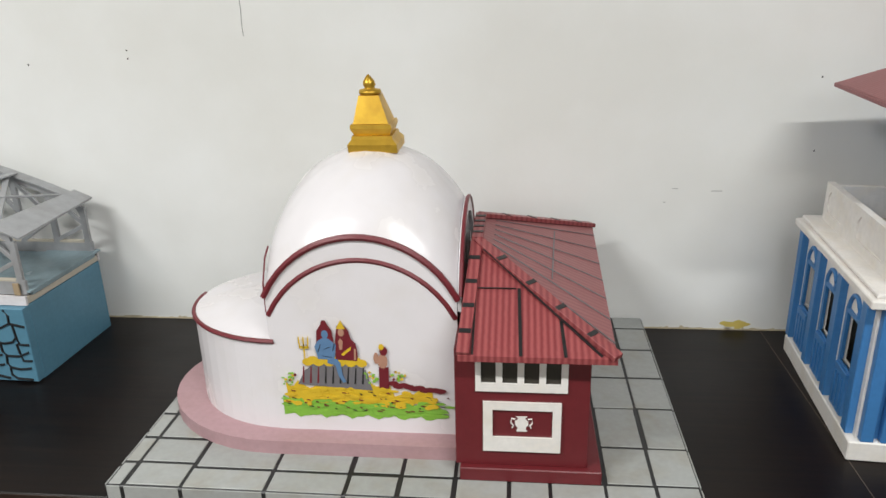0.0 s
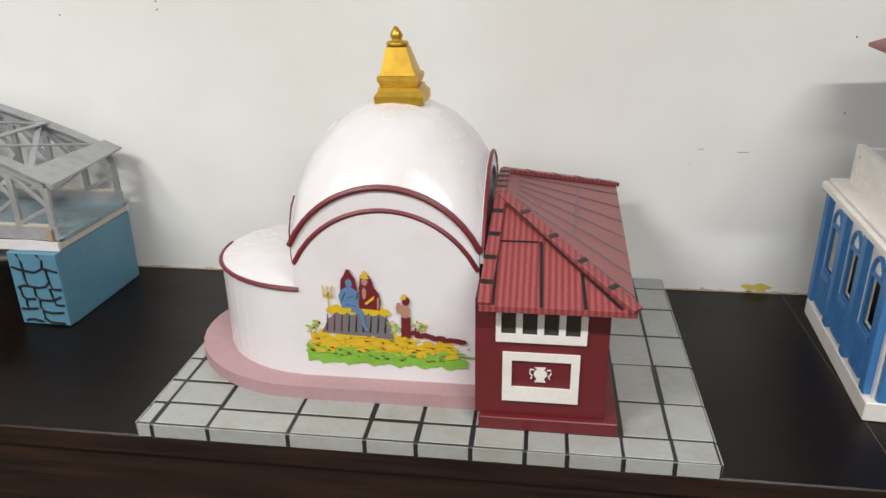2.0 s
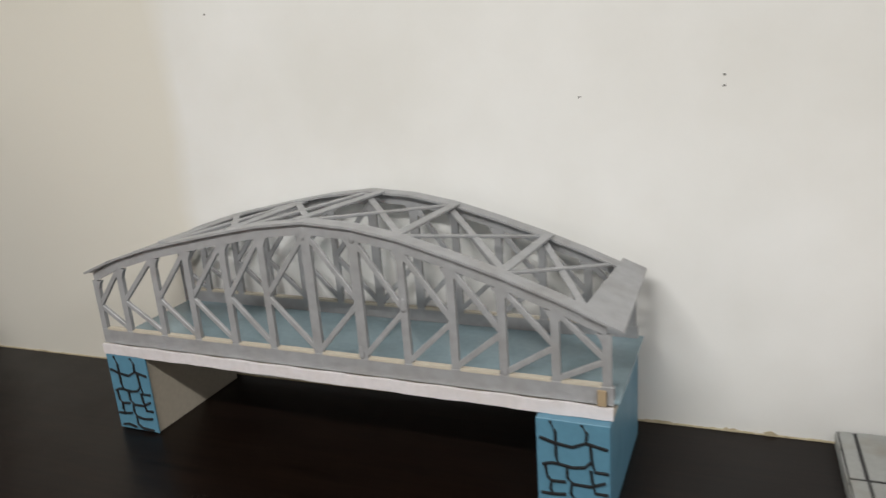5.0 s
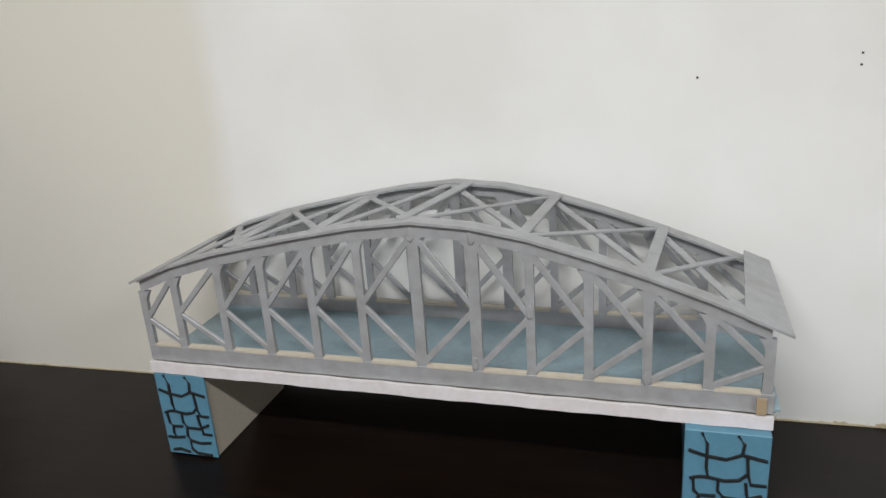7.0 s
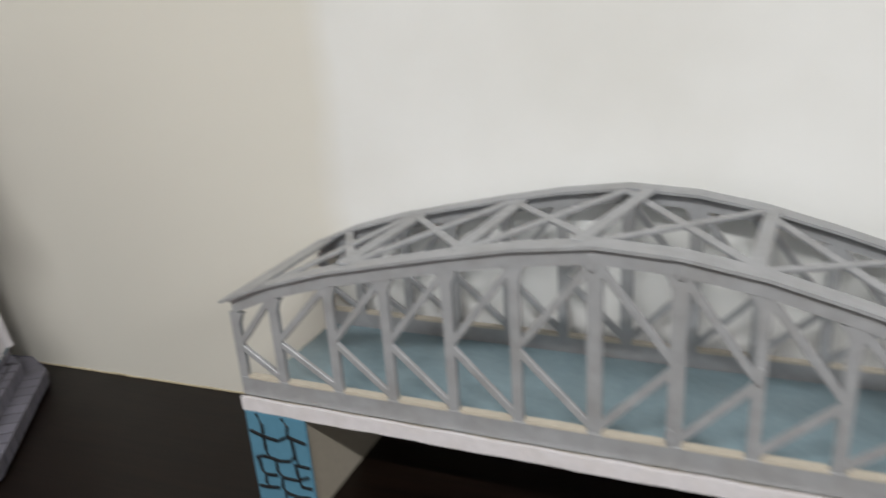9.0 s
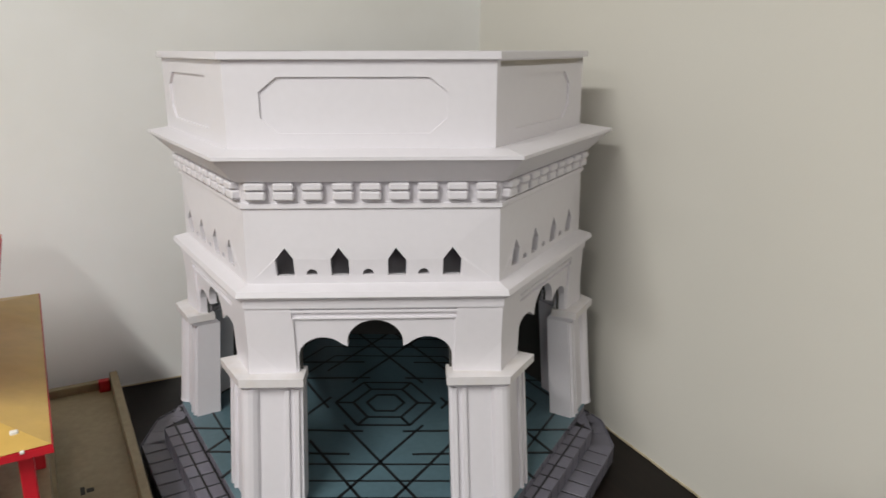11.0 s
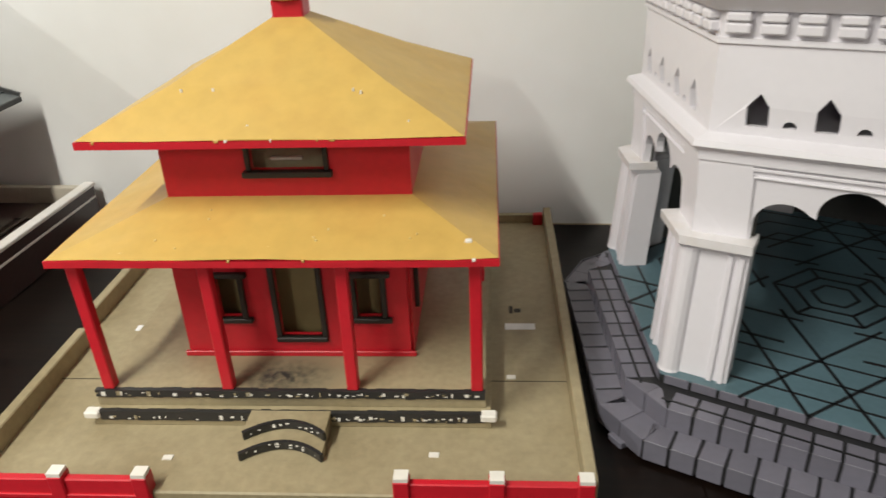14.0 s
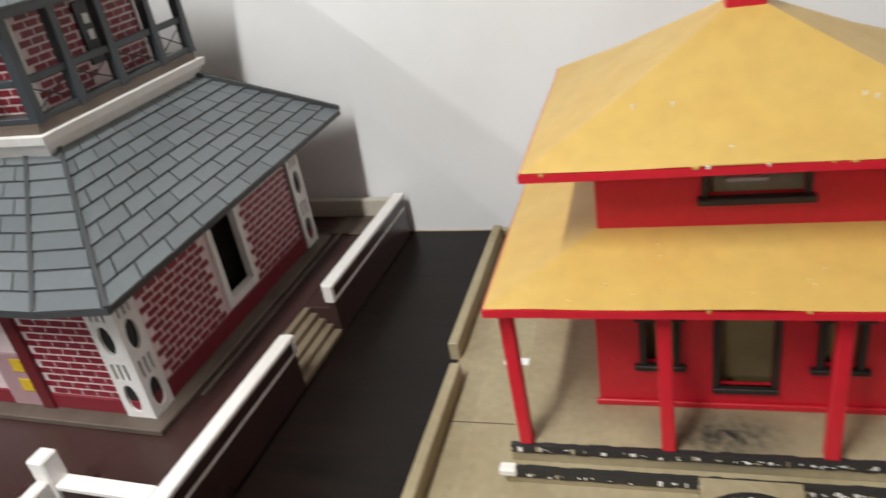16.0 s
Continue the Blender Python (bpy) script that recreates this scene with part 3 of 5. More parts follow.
    dab("ochre_shape", ell(-0.219, 0.911, 0.0075, 0.013), MURAL_SKIN, 0.0062)
    dab("ochre_shape", ell(-0.2285, 0.916, 0.004, 0.010), MURAL_SKIN, 0.0064)
    dab("dark_top_shape", ell(-0.217, 0.929, 0.006, 0.008), MAROON_LINE, 0.0066)
    dab("yellow_crown_shape", ell(-0.220, 0.936, 0.004, 0.005), MURAL_YELLOW, 0.0068)
    for i in range(60):
        x, z = -0.375 + 0.255 * random.random(), 0.819 + 0.036 * random.random()
        s = random.uniform(0.002, 0.008)
        dab("leaf_stroke", [(x, z), (x + s, z - 0.0012), (x + s, z + 0.0002), (x, z + 0.0012)], MAROON_LINE if i % 3 else BLACK, 0.0052 + 0.00005 * i)
    for i in range(10):
        x = -0.205 + 0.008 * i
        dab("brown_path", ell(x, 0.869 - 0.0012 * i + random.uniform(-0.002, 0.002), 0.009, 0.0045, 8), MAROON_LINE, 0.0042 + 0.0001 * i)
    for x, z in ((-0.202, 0.885), (-0.193, 0.882), (-0.236, 0.878), (-0.241, 0.886), (-0.362, 0.878), (-0.368, 0.870)):
        for _ in range(9):
            dab("shrub_dab", ell(x + random.uniform(-0.007, 0.007), z + random.uniform(-0.007, 0.007), random.uniform(0.001, 0.0035), random.uniform(0.001, 0.003), 6), random.choice((GREEN, GREEN, MAROON_LINE, MURAL_YELLOW)), 0.0035 + 0.001 * random.random())

    # maroon annex with hipped roof
    DESIGN[st] = DESIGN[st] @ Matrix.Translation((-0.0105, 0, 0)) @ Matrix.Diagonal((0.94, 1, 1, 1))
    an = part("annex", bm_new_annex(), MAROON, st, "maroon annex with white barred window")
    wf = upright((0, 0.8645, 0), (1, 0, 0))
    holes = [rect(-0.052 + 0.0335 * i, 0.943, -0.029 + 0.0335 * i, 0.986) for i in range(4)]
    part("window_frame", plate(bm_new(), [rect(-0.0605, 0.930, 0.082, 0.996)] + holes, 0.006, wf @ Matrix.Translation((0, 0, 0.003))), WHITE_TRIM, an, "white window frame with bars")
    # added block whose dark colour is the shade behind the bars
    part("window_dark", one_box((-0.0545, 0.8655, 0.94), (0.078, 0.9, 0.99), 0), DARK, an)
    part("panel_frame", plate(bm_new(), [rect(-0.049, 0.8275, 0.0735, 0.912), rect(-0.034, 0.852, 0.060, 0.899)], 0.004, wf @ Matrix.Translation((0, 0, 0.003))), WHITE_TRIM, an, "white panel frame")
    kal = [(-0.012, 0.862), (0.006, 0.862), (0.003, 0.868), (0.0075, 0.874), (0.0075, 0.879), (0.002, 0.884), (0.006, 0.888), (-0.012, 0.888), (-0.008, 0.884), (-0.0135, 0.879), (-0.0135, 0.874), (-0.009, 0.868)]
    part("painted_vase", plate(bm_new(), [[(x + 0.015, z) for x, z in kal]], 0.001, wf @ Matrix.Translation((0, 0, 0.001))), WHITE_TRIM, an, "white painted vase")
    for s in (-1, 1):
        pts = [(0.012 + s * 0.010, 0.8645 - 0.0005, 0.883), (0.012 + s * 0.016, 0.864, 0.884), (0.012 + s * 0.017, 0.864, 0.877), (0.012 + s * 0.013, 0.864, 0.872), (0.012 + s * 0.015, 0.864, 0.868)]
        part("vase_handle", sweep(bm_new(), pts, 0.0012), WHITE_TRIM, an)
    part("annex_foot", one_box((-0.0865, 0.855, zb), (0.140, 1.36, 0.8), 0.0015), MAROON, an)
    # roof planes, each a thin slab
    ez, rz = 1.008, 1.102
    fl, fr, br, bl = Vector((-0.085, 0.831, ez - 0.004)), Vector((0.15, 0.831, ez - 0.004)), Vector((0.165, 1.386, ez + 0.006)), Vector((-0.085, 1.386, ez + 0.006))
    ra, rb = Vector((-0.066, 1.035, rz)), Vector((-0.066, 1.17, rz))

    def pane(name, pts, mat, label=""):
        bm = bm_new()
        a = [bm.verts.new(p) for p in pts]
        b = [bm.verts.new(p - Vector((0, 0, 0.009))) for p in pts]
        bm.faces.new(a), bm.faces.new(b[::-1])
        for i in range(len(pts)):
            j = (i + 1) % len(pts)
            bm.faces.new((a[i], b[i], b[j], a[j]))
        return part(name, bm, mat, roof, label)

    roof = part("annex_roof", plate(bm_new(), [[(fl.x, fl.y + 0.004), (fr.x - 0.004, fr.y + 0.004), (br.x - 0.004, br.y), (bl.x, bl.y)]], 0.004, Matrix.Translation((0, 0, ez - 0.010))), MAROON, st, "red painted hipped roof")
    pane("front_slope", [fl, fr, ra], ROOF_RED)
    pane("side_slope", [fr, br, rb, ra], ROOF_DULL)
    pane("back_slope", [br, bl, rb], ROOF_DULL)
    up = Vector((0, 0, 0.003))
    for p, q in ((ra, fr), (rb, br), (ra, rb), (ra, fl + Vector((0.008, 0, 0)))):
        part("ridge_cap", beam(bm_new(), p + up, q + up, 0.02, 0.008), ROOF_RED, roof)
        for f in (0.2, 0.42, 0.63, 0.84):
            c = p.lerp(q, f) + up * 2.2
            d = (q - p).normalized() * 0.004
            part("cap_joint", beam(bm_new(), c - d, c + d, 0.019, 0.003, bevel=0), BLACK, roof)
    off = Vector((0, -0.0008, 0.0022))
    for a, b, w in ((ra.lerp(fr, 0.06) + Vector((0, -0.012, 0)), fr + Vector((-0.022, 0.004, 0)), 0.005), (ra + Vector((0.003, -0.02, -0.008)), fl + Vector((0.022, 0.002, 0)), 0.003),
                    (fl.lerp(ra, 0.55) + Vector((0.014, 0, 0)), fr.lerp(ra, 0.55) + Vector((-0.03, 0, 0)), 0.0028),
                    (fl.lerp(fr, 0.40), fl.lerp(fr, 0.40) + (ra - fl.lerp(fr, 0.40)) * 0.55 + Vector((0.038, 0, 0)), 0.005), (fl.lerp(fr, 0.68), fl.lerp(fr, 0.66) + Vector((0, 0.06, 0.0263)), 0.005)):
        part("painted_line", beam(bm_new(), a + off, b + off, w, 0.001, bevel=0), BLACK, roof)
    for i in range(7):
        f = (i + 0.6) / 7.4
        a, b = ra.lerp(rb, f), fr.lerp(br, f)
        part("corrugation_line", beam(bm_new(), a.lerp(b, 0.12) + up * 0.4, b + up * 0.4, 0.0022, 0.001, bevel=0), MURAL_GREY, roof)
    part("corrugation_line", beam(bm_new(), fr.lerp(ra, 0.42).lerp(br.lerp(rb, 0.42), 0.25) + up * 0.4, fr.lerp(ra, 0.38).lerp(br.lerp(rb, 0.38), 0.86) + up * 0.4, 0.0022, 0.001, bevel=0), MURAL_GREY, roof)


def bm_new_annex():
    bm = one_box((-0.0935, 0.866, 0.8), (0.117, 1.345, 0.998), 0.001)
    return bm


domed_temple()


# ---- truss bridge model ----
def bridge():
    m = pose(-1.4627, 1.178, TABLE, 0, 0, -1.86)
    br = thing("bridge_model", "silver-grey arched truss bridge model on blue painted piers", "model", m, Matrix.Diagonal((0.994, 1.07, 1.014, 1)))
    L, W = 0.497, 0.226  # half length; width; the front face lies at y = 0
    xs = [-0.49, -0.425, -0.338, -0.258, -0.174, -0.091, 0.0, 0.088, 0.169, 0.251, 0.331, 0.412, 0.487]
    tops = [0.325, 0.352, 0.377, 0.394, 0.411, 0.426, 0.436, 0.43, 0.415, 0.392, 0.367, 0.338, 0.308]
    z_deck0, z_deck1, z_low = 0.162, 0.182, 0.212
    deck = part("deck", one_box((-L, 0.0, z_deck0 + 0.002), (L, W, z_deck1 - 0.004), 0.001), CREAM, br)
    part("road", one_box((-L + 0.012, 0.012, z_deck1 - 0.004), (L + 0.004, W - 0.012, z_deck1 + 0.006), 0.001), DECK_BLUE, deck, "pale blue glossy road surface")
    for y in (-0.005, W + 0.001):
        k = 48
        low = [(-L + 2 * L * i / k, z_deck0 + 0.0006 * math.sin(i * 0.7) + 0.0004 * math.sin(i * 2.1)) for i in range(k + 1)]
        high = [(-L + 2 * L * i / k, z_deck1 + 0.0008 * math.sin(i * 1.3)) for i in range(k, -1, -1)]
        bm = plate(bm_new(), [low + high], 0.005, upright((0, y, 0), (1, 0, 0)))
        part("deck_edge", bm, DECK_EDGE, deck, "uneven white painted edge")
    for y in (0.002, W - 0.010):
        tr = part("truss", one_box((-L, y, z_deck1), (L, y + 0.008, z_low), 0.001), SILVER, br, "grey painted K-braced truss")
        bm = plate(bm_new(), [[(x, z - 0.018) for x, z in zip(xs, tops)] + [(x, z) for x, z in zip(xs[::-1], tops[::-1])]], 0.008, upright((0, y, 0), (1, 0, 0)))
        part("top_chord", bm, SILVER, tr)
        for i, (x, t) in enumerate(zip(xs, tops)):
            w = 0.013 if i not in (6, 7) else 0.017
            g = 0.009
            head = [(x - w / 2, z_low - 0.002), (x + w / 2, z_low - 0.002), (x + w / 2, t - 0.034), (x + w / 2 + g * 0.4, t - 0.024), (x + w / 2 + g, t - 0.0165), (x - w / 2 - g, t - 0.0165), (x - w / 2 - g * 0.4, t - 0.024), (x - w / 2, t - 0.034)]
            if i in (0, 12):
                head = [(min(max(px, -0.4965), 0.4935), pz) for px, pz in head]
            part("vertical", plate(bm_new(), [head], 0.007, upright((0, y + 0.0005, 0), (1, 0, 0))), SILVER, tr)
        for i in range(12):
            left = i < 6
            a, b = (i, i + 1) if left else (i + 1, i)
            mid = z_low + (tops[a] - 0.014 - z_low) * 0.47
            ym = y + 0.004
            part("diagonal", beam(bm_new(), (xs[a], ym, mid), (xs[b], ym, tops[b] - 0.016), 0.0085 + 0.001 * random.random(), 0.006, (0, 1, 0)), SILVER, tr)
            part("diagonal", beam(bm_new(), (xs[a], ym, mid), (xs[b], ym, z_low + 0.002), 0.0085 + 0.001 * random.random(), 0.006, (0, 1, 0)), SILVER, tr)
        bm = bm_new()
        for i in range(12):
            box(bm, (xs[i] + 0.008, y - 0.0006, z_low - 0.002), (xs[i + 1] - 0.008, y + 0.009, z_low + 0.0018 + 0.001 * random.random()), 0)
        part("bare_edge", bm, CREAM, tr, "unpainted cream edge of the lower chord")
    # top lateral bracing: strips along both arches and crossed bars
    def sheet(name, pts, label=""):
        bm = bm_new()
        u = [bm.verts.new(p) for p in pts]
        d = [bm.verts.new((x, y, z - 0.004)) for x, y, z in pts]
        bm.faces.new(u), bm.faces.new(d[::-1])
        for i in range(len(pts)):
            j = (i + 1) % len(pts)
            bm.faces.new((u[i], d[i], d[j], u[j]))
        part(name, bm, SILVER, br, label)

    sheet("portal_plate", [(0.452, -0.006, 0.3265), (0.513, -0.006, 0.302), (0.509, W + 0.004, 0.312), (0.470, W + 0.004, 0.328)], "grey end plate of the roof bracing")
    sheet("portal_plate", [(-0.504, -0.006, 0.327), (-0.44, -0.006, 0.352), (-0.452, W + 0.004, 0.342), (-0.50, W + 0.004, 0.326)], "grey end plate of the roof bracing")
    for y in (-0.004, W - 0.022):
        bm = bm_new()
        low = [[bm.verts.new((x, y + dy, z + dz)) for dy, dz in ((0, 0.0005), (0.027, 0.0005), (0.027, 0.0045), (0, 0.0045))] for x, z in zip(xs, tops)]
        for p, q in zip(low, low[1:]):
            for i in range(4):
                bm.faces.new((p[i], p[(i + 1) % 4], q[(i + 1) % 4], q[i]))
        bm.faces.new(low[0]), bm.faces.new(low[-1][::-1])
        part("top_strip", bm, SILVER, br)
    nodes = [(-0.425, 0.352), (-0.308, 0.386), (-0.155, 0.414), (0.0, 0.436), (0.165, 0.416), (0.335, 0.366), (0.452, 0.322)]
    for i, (x, z) in enumerate(nodes):
        if 0 < i < 6:
            dx = 0.02 if i != 3 else 0.05
            part("cross_bar", beam(bm_new(), (x - dx * 0.4, 0.012, z + 0.002), (x + dx * 0.6, W - 0.012, z + 0.002), 0.018, 0.004), SILVER, br)
    for (x0, z0), (x1, z1) in zip(nodes, nodes[1:]):
        part("cross_brace", beam(bm_new(), (x0, 0.02, z0 + 0.001), (x1, W - 0.02, z1 + 0.001), 0.012, 0.004), SILVER, br)
        part("cross_brace", beam(bm_new(), (x0, W - 0.02, z0), (x1, 0.02, z1), 0.012, 0.004), SILVER, br)
    for x, z in ((0.088, 0.418), (0.084, 0.222), (0.169, 0.310), (-0.003, 0.42), (0.331, 0.22)):
        bm = bm_new()
        bmesh.ops.create_icosphere(bm, subdivisions=2, radius=0.006, matrix=Matrix.Translation((x, 0.002, z)) @ Matrix.Diagonal((0.95, 0.09, 2.0, 1)))
        for v in bm.verts:
            v.co += 0.0012 * noise.noise_vector(v.co * 260)
        part("filler_lump", bm, SILVER, br, smooth=True)
    # piers with painted stone outlines
    for x0, x1 in ((-0.496, -0.396), (0.384, 0.495)):
        pr = part("pier", one_box((x0 + 0.004, 0.0, 0.0), (x1 - (0.004 if x0 < 0 else 0), W + 0.005, z_deck0), 0.0015), CREAM if x0 < 0 else PIER_BLUE, br, "blue pier with black stone outlines")
        part("pier_face", one_box((x0, -0.018 if x0 > 0 else -0.004, 0.002), (x1, 0.0005, z_deck0 - 0.001), 0.0012), PIER_BLUE, pr)
        f = -0.0185 if x0 > 0 else -0.0045
        w = x1 - x0
        lines = [[(0.05, 0.80), (0.25, 0.76), (0.5, 0.74), (0.68, 0.80), (0.97, 0.76)], [(0.2, 0.98), (0.27, 0.87), (0.27, 0.76)], [(0.62, 0.98), (0.7, 0.9), (0.68, 0.8)],
                 [(0.27, 0.76), (0.27, 0.64), (0.3, 0.55), (0.5, 0.53), (0.66, 0.55), (0.76, 0.62)], [(0.74, 0.78), (0.76, 0.62), (0.8, 0.52), (0.98, 0.52)],
                 [(0.08, 0.52), (0.2, 0.55), (0.3, 0.55)], [(0.12, 0.52), (0.14, 0.4), (0.2, 0.36), (0.4, 0.37)], [(0.42, 0.53), (0.42, 0.42), (0.5, 0.36), (0.74, 0.36), (0.94, 0.42)],
                 [(0.74, 0.53), (0.76, 0.42), (0.8, 0.3), (0.97, 0.3)], [(0.05, 0.22), (0.2, 0.22), (0.4, 0.24)], [(0.2, 0.36), (0.18, 0.28), (0.22, 0.22)], [(0.48, 0.36), (0.46, 0.26), (0.52, 0.2), (0.7, 0.18), (0.92, 0.2)],
                 [(0.1, 0.06), (0.25, 0.08), (0.45, 0.05)], [(0.5, 0.2), (0.5, 0.1), (0.6, 0.05), (0.9, 0.04)]]
        for ln in lines:
            part("stone_outline", sweep(bm_new(), [(x0 + w * a, f, z_deck0 * b) for a, b in ln], 0.0025, 5), BLACK, pr)
    part("torn_end", one_box((0.474, -0.004, z_deck1 + 0.001), (0.487, -0.0005, z_low - 0.004), 0.0006), WOOD_RAW, br, "bare wood where the paint is torn off")
    part("abutment_ramp", plate(bm_new(), [rect(0, 0, 0.12, W)], 0.004, Matrix.Translation((0.385, 0.003, z_deck1 + 0.0085))), DECK_BLUE, br)


bridge()


# ---- hexagonal tower model ----
def hexagon(r):
    return [(r * math.cos(radians(60 * i)), r * math.sin(radians(60 * i))) for i in range(6)]


def chamfered(r, c):
    out = []
    v = [Vector(p) for p in hexagon(r)]
    for i in range(6):
        out += [tuple(v[i] + (v[i - 1] - v[i]).normalized() * c), tuple(v[i] + (v[(i + 1) % 6] - v[i]).normalized() * c)]
    return out


def tower():
    tw = thing("tower_model", "white hexagonal arched tower model on grey stepped base", "model", pose(-2.795, 1.045, TABLE, 0, 0, -55.0))
    F0, F1, F2 = 0.034, 0.064, 0.078  # heights of the two steps and of the floor

    def face(i, r, z=0.0):
        a, b = (Vector((*p, z)) for p in (hexagon(r)[i], hexagon(r)[(i + 1) % 6]))
        return upright((a + b) / 2, b - a)

    def ring(r0, z0, r1=None, z1=0.0, name="", parent=None, label="", mat=None):
        return part(name, frustum(bm_new(), hexagon(r0), z0, hexagon(r1 or r0), z1), mat or TOWER, parent or tw, label)

    for i in range(6):
        x, y = hexagon(0.378)[i]
        part("foot", one_box((x - 0.012, y - 0.012, 0), (x + 0.012, y + 0.012, 0.01), 0.001), STEP, tw)
    s1 = part("lower_step", prism(bm_new(), chamfered(0.405, 0.045), 0.008, F0 - 0.001), BLACK, tw, "lower step with grey painted stones")
    s2 = part("upper_step", prism(bm_new(), chamfered(0.364, 0.04), F0 - 0.001, F1 - 0.001), BLACK, tw, "upper step with grey painted stones")
    fl = part("floor", prism(bm_new(), hexagon(0.325), F1 - 0.001, F2 - 0.002), BLACK, tw, "teal painted tower floor on a grey stone rim")
    part("floor_paint", prism(bm_new(), hexagon(0.3255), F2 - 0.002, F2), TEAL, fl, "teal painted floor surface")
    # painted stones of the steps
    mesh_t = finish("stone", one_box((-0.0138, -0.0180, -0.001), (0.0138, 0.0180, 0.001), 0.0005), STEP)
    mesh_r = finish("stone", one_box((-0.0138, -0.001, -0.0152), (0.0138, 0.001, 0.0152), 0.0005), STEP)
    mesh_q = finish("stone", one_box((-0.0190, -0.001, -0.0150), (0.0190, 0.001, 0.0150), 0.0005), STEP)
    mesh_b = finish("stone", one_box((-0.0142, -0.001, -0.0068), (0.0142, 0.001, 0.0068), 0.0005), STEP)
    for i in range(6):
        for host, r, rise, top, ch in ((s1, 0.405, (0.008, F0), F0, 0.045), (s2, 0.364, (F0, F1), F1, 0.04)):
            m = face(i, r)
            width = r - 2 * ch
            k = int(width / 0.0305)
            for j in range(k):
                u = (j - (k - 1) / 2) * width / k
                w = Matrix.Rotation(radians(random.uniform(-1.5, 1.5)), 4, "Y")
                piece("stone", mesh_t, host, m @ Matrix.Translation((u, top - 0.0008, -0.0173)) @ w @ Matrix.Rotation(radians(90), 4, "X"))
                piece("stone", mesh_r, host, m @ Matrix.Translation((u, (rise[0] + rise[1]) / 2, 0.0002)) @ Matrix.Rotation(radians(90), 4, "X"))
            # stones round the blunt corners
            v, d = Vector(hexagon(r)[i]), Vector(hexagon(1.0)[i])
            r2, ch2 = (0.364, 0.04) if host is s1 else (0.325, 0.006)
            v2 = Vector(hexagon(r2)[i])
            for t in (-1, 1):
                e = (Vector(hexagon(r)[(i + t) % 6]) - v).normalized()
                out, mid = v + e * ch, v - d * ch * 0.5
                quad = [out, mid, v2 - d * ch2 * 0.5, v2 + e * ch2]
                centre = sum(quad, Vector((0, 0))) / 4
                quad = [tuple(centre + (p - centre) * 0.975) for p in quad]
                part("stone", prism(bm_new(), quad, top - 0.0018, top + 0.0002), STEP, host)
                half = (out + mid) / 2
                turn = Matrix.Rotation(math.atan2(d.y, d.x) + radians(90), 4, "Z")
                piece("stone", mesh_q, host, Matrix.Translation((half.x, half.y, (rise[0] + rise[1]) / 2)) @ turn)
        m = face(i, 0.325)
        for j in range(10):
            u = (j - 4.5) * 0.0318
            piece("stone", mesh_b, fl, m @ Matrix.Translation((u, 0.0708, 0.0002)) @ Matrix.Rotation(radians(90), 4, "X"))
    for i in range(6):
        a, b = Vector(hexagon(0.346)[i]), Vector(hexagon(0.346)[(i + 1) % 6])
        a, b = a.lerp(b, 0.06), b.lerp(a, 0.06)
        part("tread_joint", beam(bm_new(), (*a, F1 + 0.0004), (*b, F1 + 0.0004), 0.003, 0.001, bevel=0), BLACK, s2)
    # black line pattern of the floor
    z = F2 + 0.0003

    def line(p, q, w=0.004):
        part("floor_line", beam(bm_new(), (*p, z), (*q, z), w, 0.0012, bevel=0), BLACK, fl)

    for r in (0.030, 0.052, 0.080, 0.20, 0.245, 0.288):
        h = hexagon(r)
        for i in range(6):
            line(h[i], h[(i + 1) % 6], 0.003 if r > 0.15 else 0.004)
    for i in range(6):
        a, b = Vector(hexagon(0.33)[i]), Vector(hexagon(0.33)[(i + 1) % 6])
        c, e = Vector(hexagon(0.080)[i]), Vector(hexagon(0.080)[(i + 1) % 6])
        p, q = a.lerp(b, 0.28), a.lerp(b, 0.72)
        line(p, e.lerp(c, -0.25))
        line(q, c.lerp(e, -0.25))
        line(c, Vector(hexagon(0.052)[i]))
        mid = a.lerp(b, 0.5)
        line(mid, mid + (c.lerp(e, -0.25) - q) * 0.8)
        line(mid, mid + (e.lerp(c, -0.25) - p) * 0.8)

    # corner piers: shaft, cap and upper shaft
    def corner(r, ln, t):
        """Plan of an L-shaped pier round the corner at angle 0."""
        v = Vector((r, 0))
        e1, e2 = (Vector(hexagon(r)[5]) - v).normalized(), (Vector(hexagon(r)[1]) - v).normalized()
        n1, n2 = Vector((-e1.y, e1.x)), Vector((e2.y, -e2.x))
        n1, n2 = (n1 if n1.x < 0 else -n1), (n2 if n2.x < 0 else -n2)
        inner = v + Vector((-t * 1.155, 0))
        return [tuple(p) for p in (v + e1 * ln, v, v + e2 * ln, v + e2 * ln + n2 * t, inner, v + e1 * ln + n1 * t)]

    for i in range(6):
        turn = Matrix.Rotation(radians(60 * i), 4, "Z")

        def put(name, bm, parent, label="", mat=TOWER):
            bm.transform(turn)
            return part(name, bm, mat, parent, label)

        pier = put("pier", prism(bm_new(), corner(0.314, 0.067, 0.034), F2, 0.256), tw, "white L-shaped corner pier")
        put("corner_roll", revolve(bm_new(), [(0.014, F2), (0.013, F2 + 0.004), (0.013, 0.25), (0.014, 0.256)], 14, (0.309, 0)), pier)
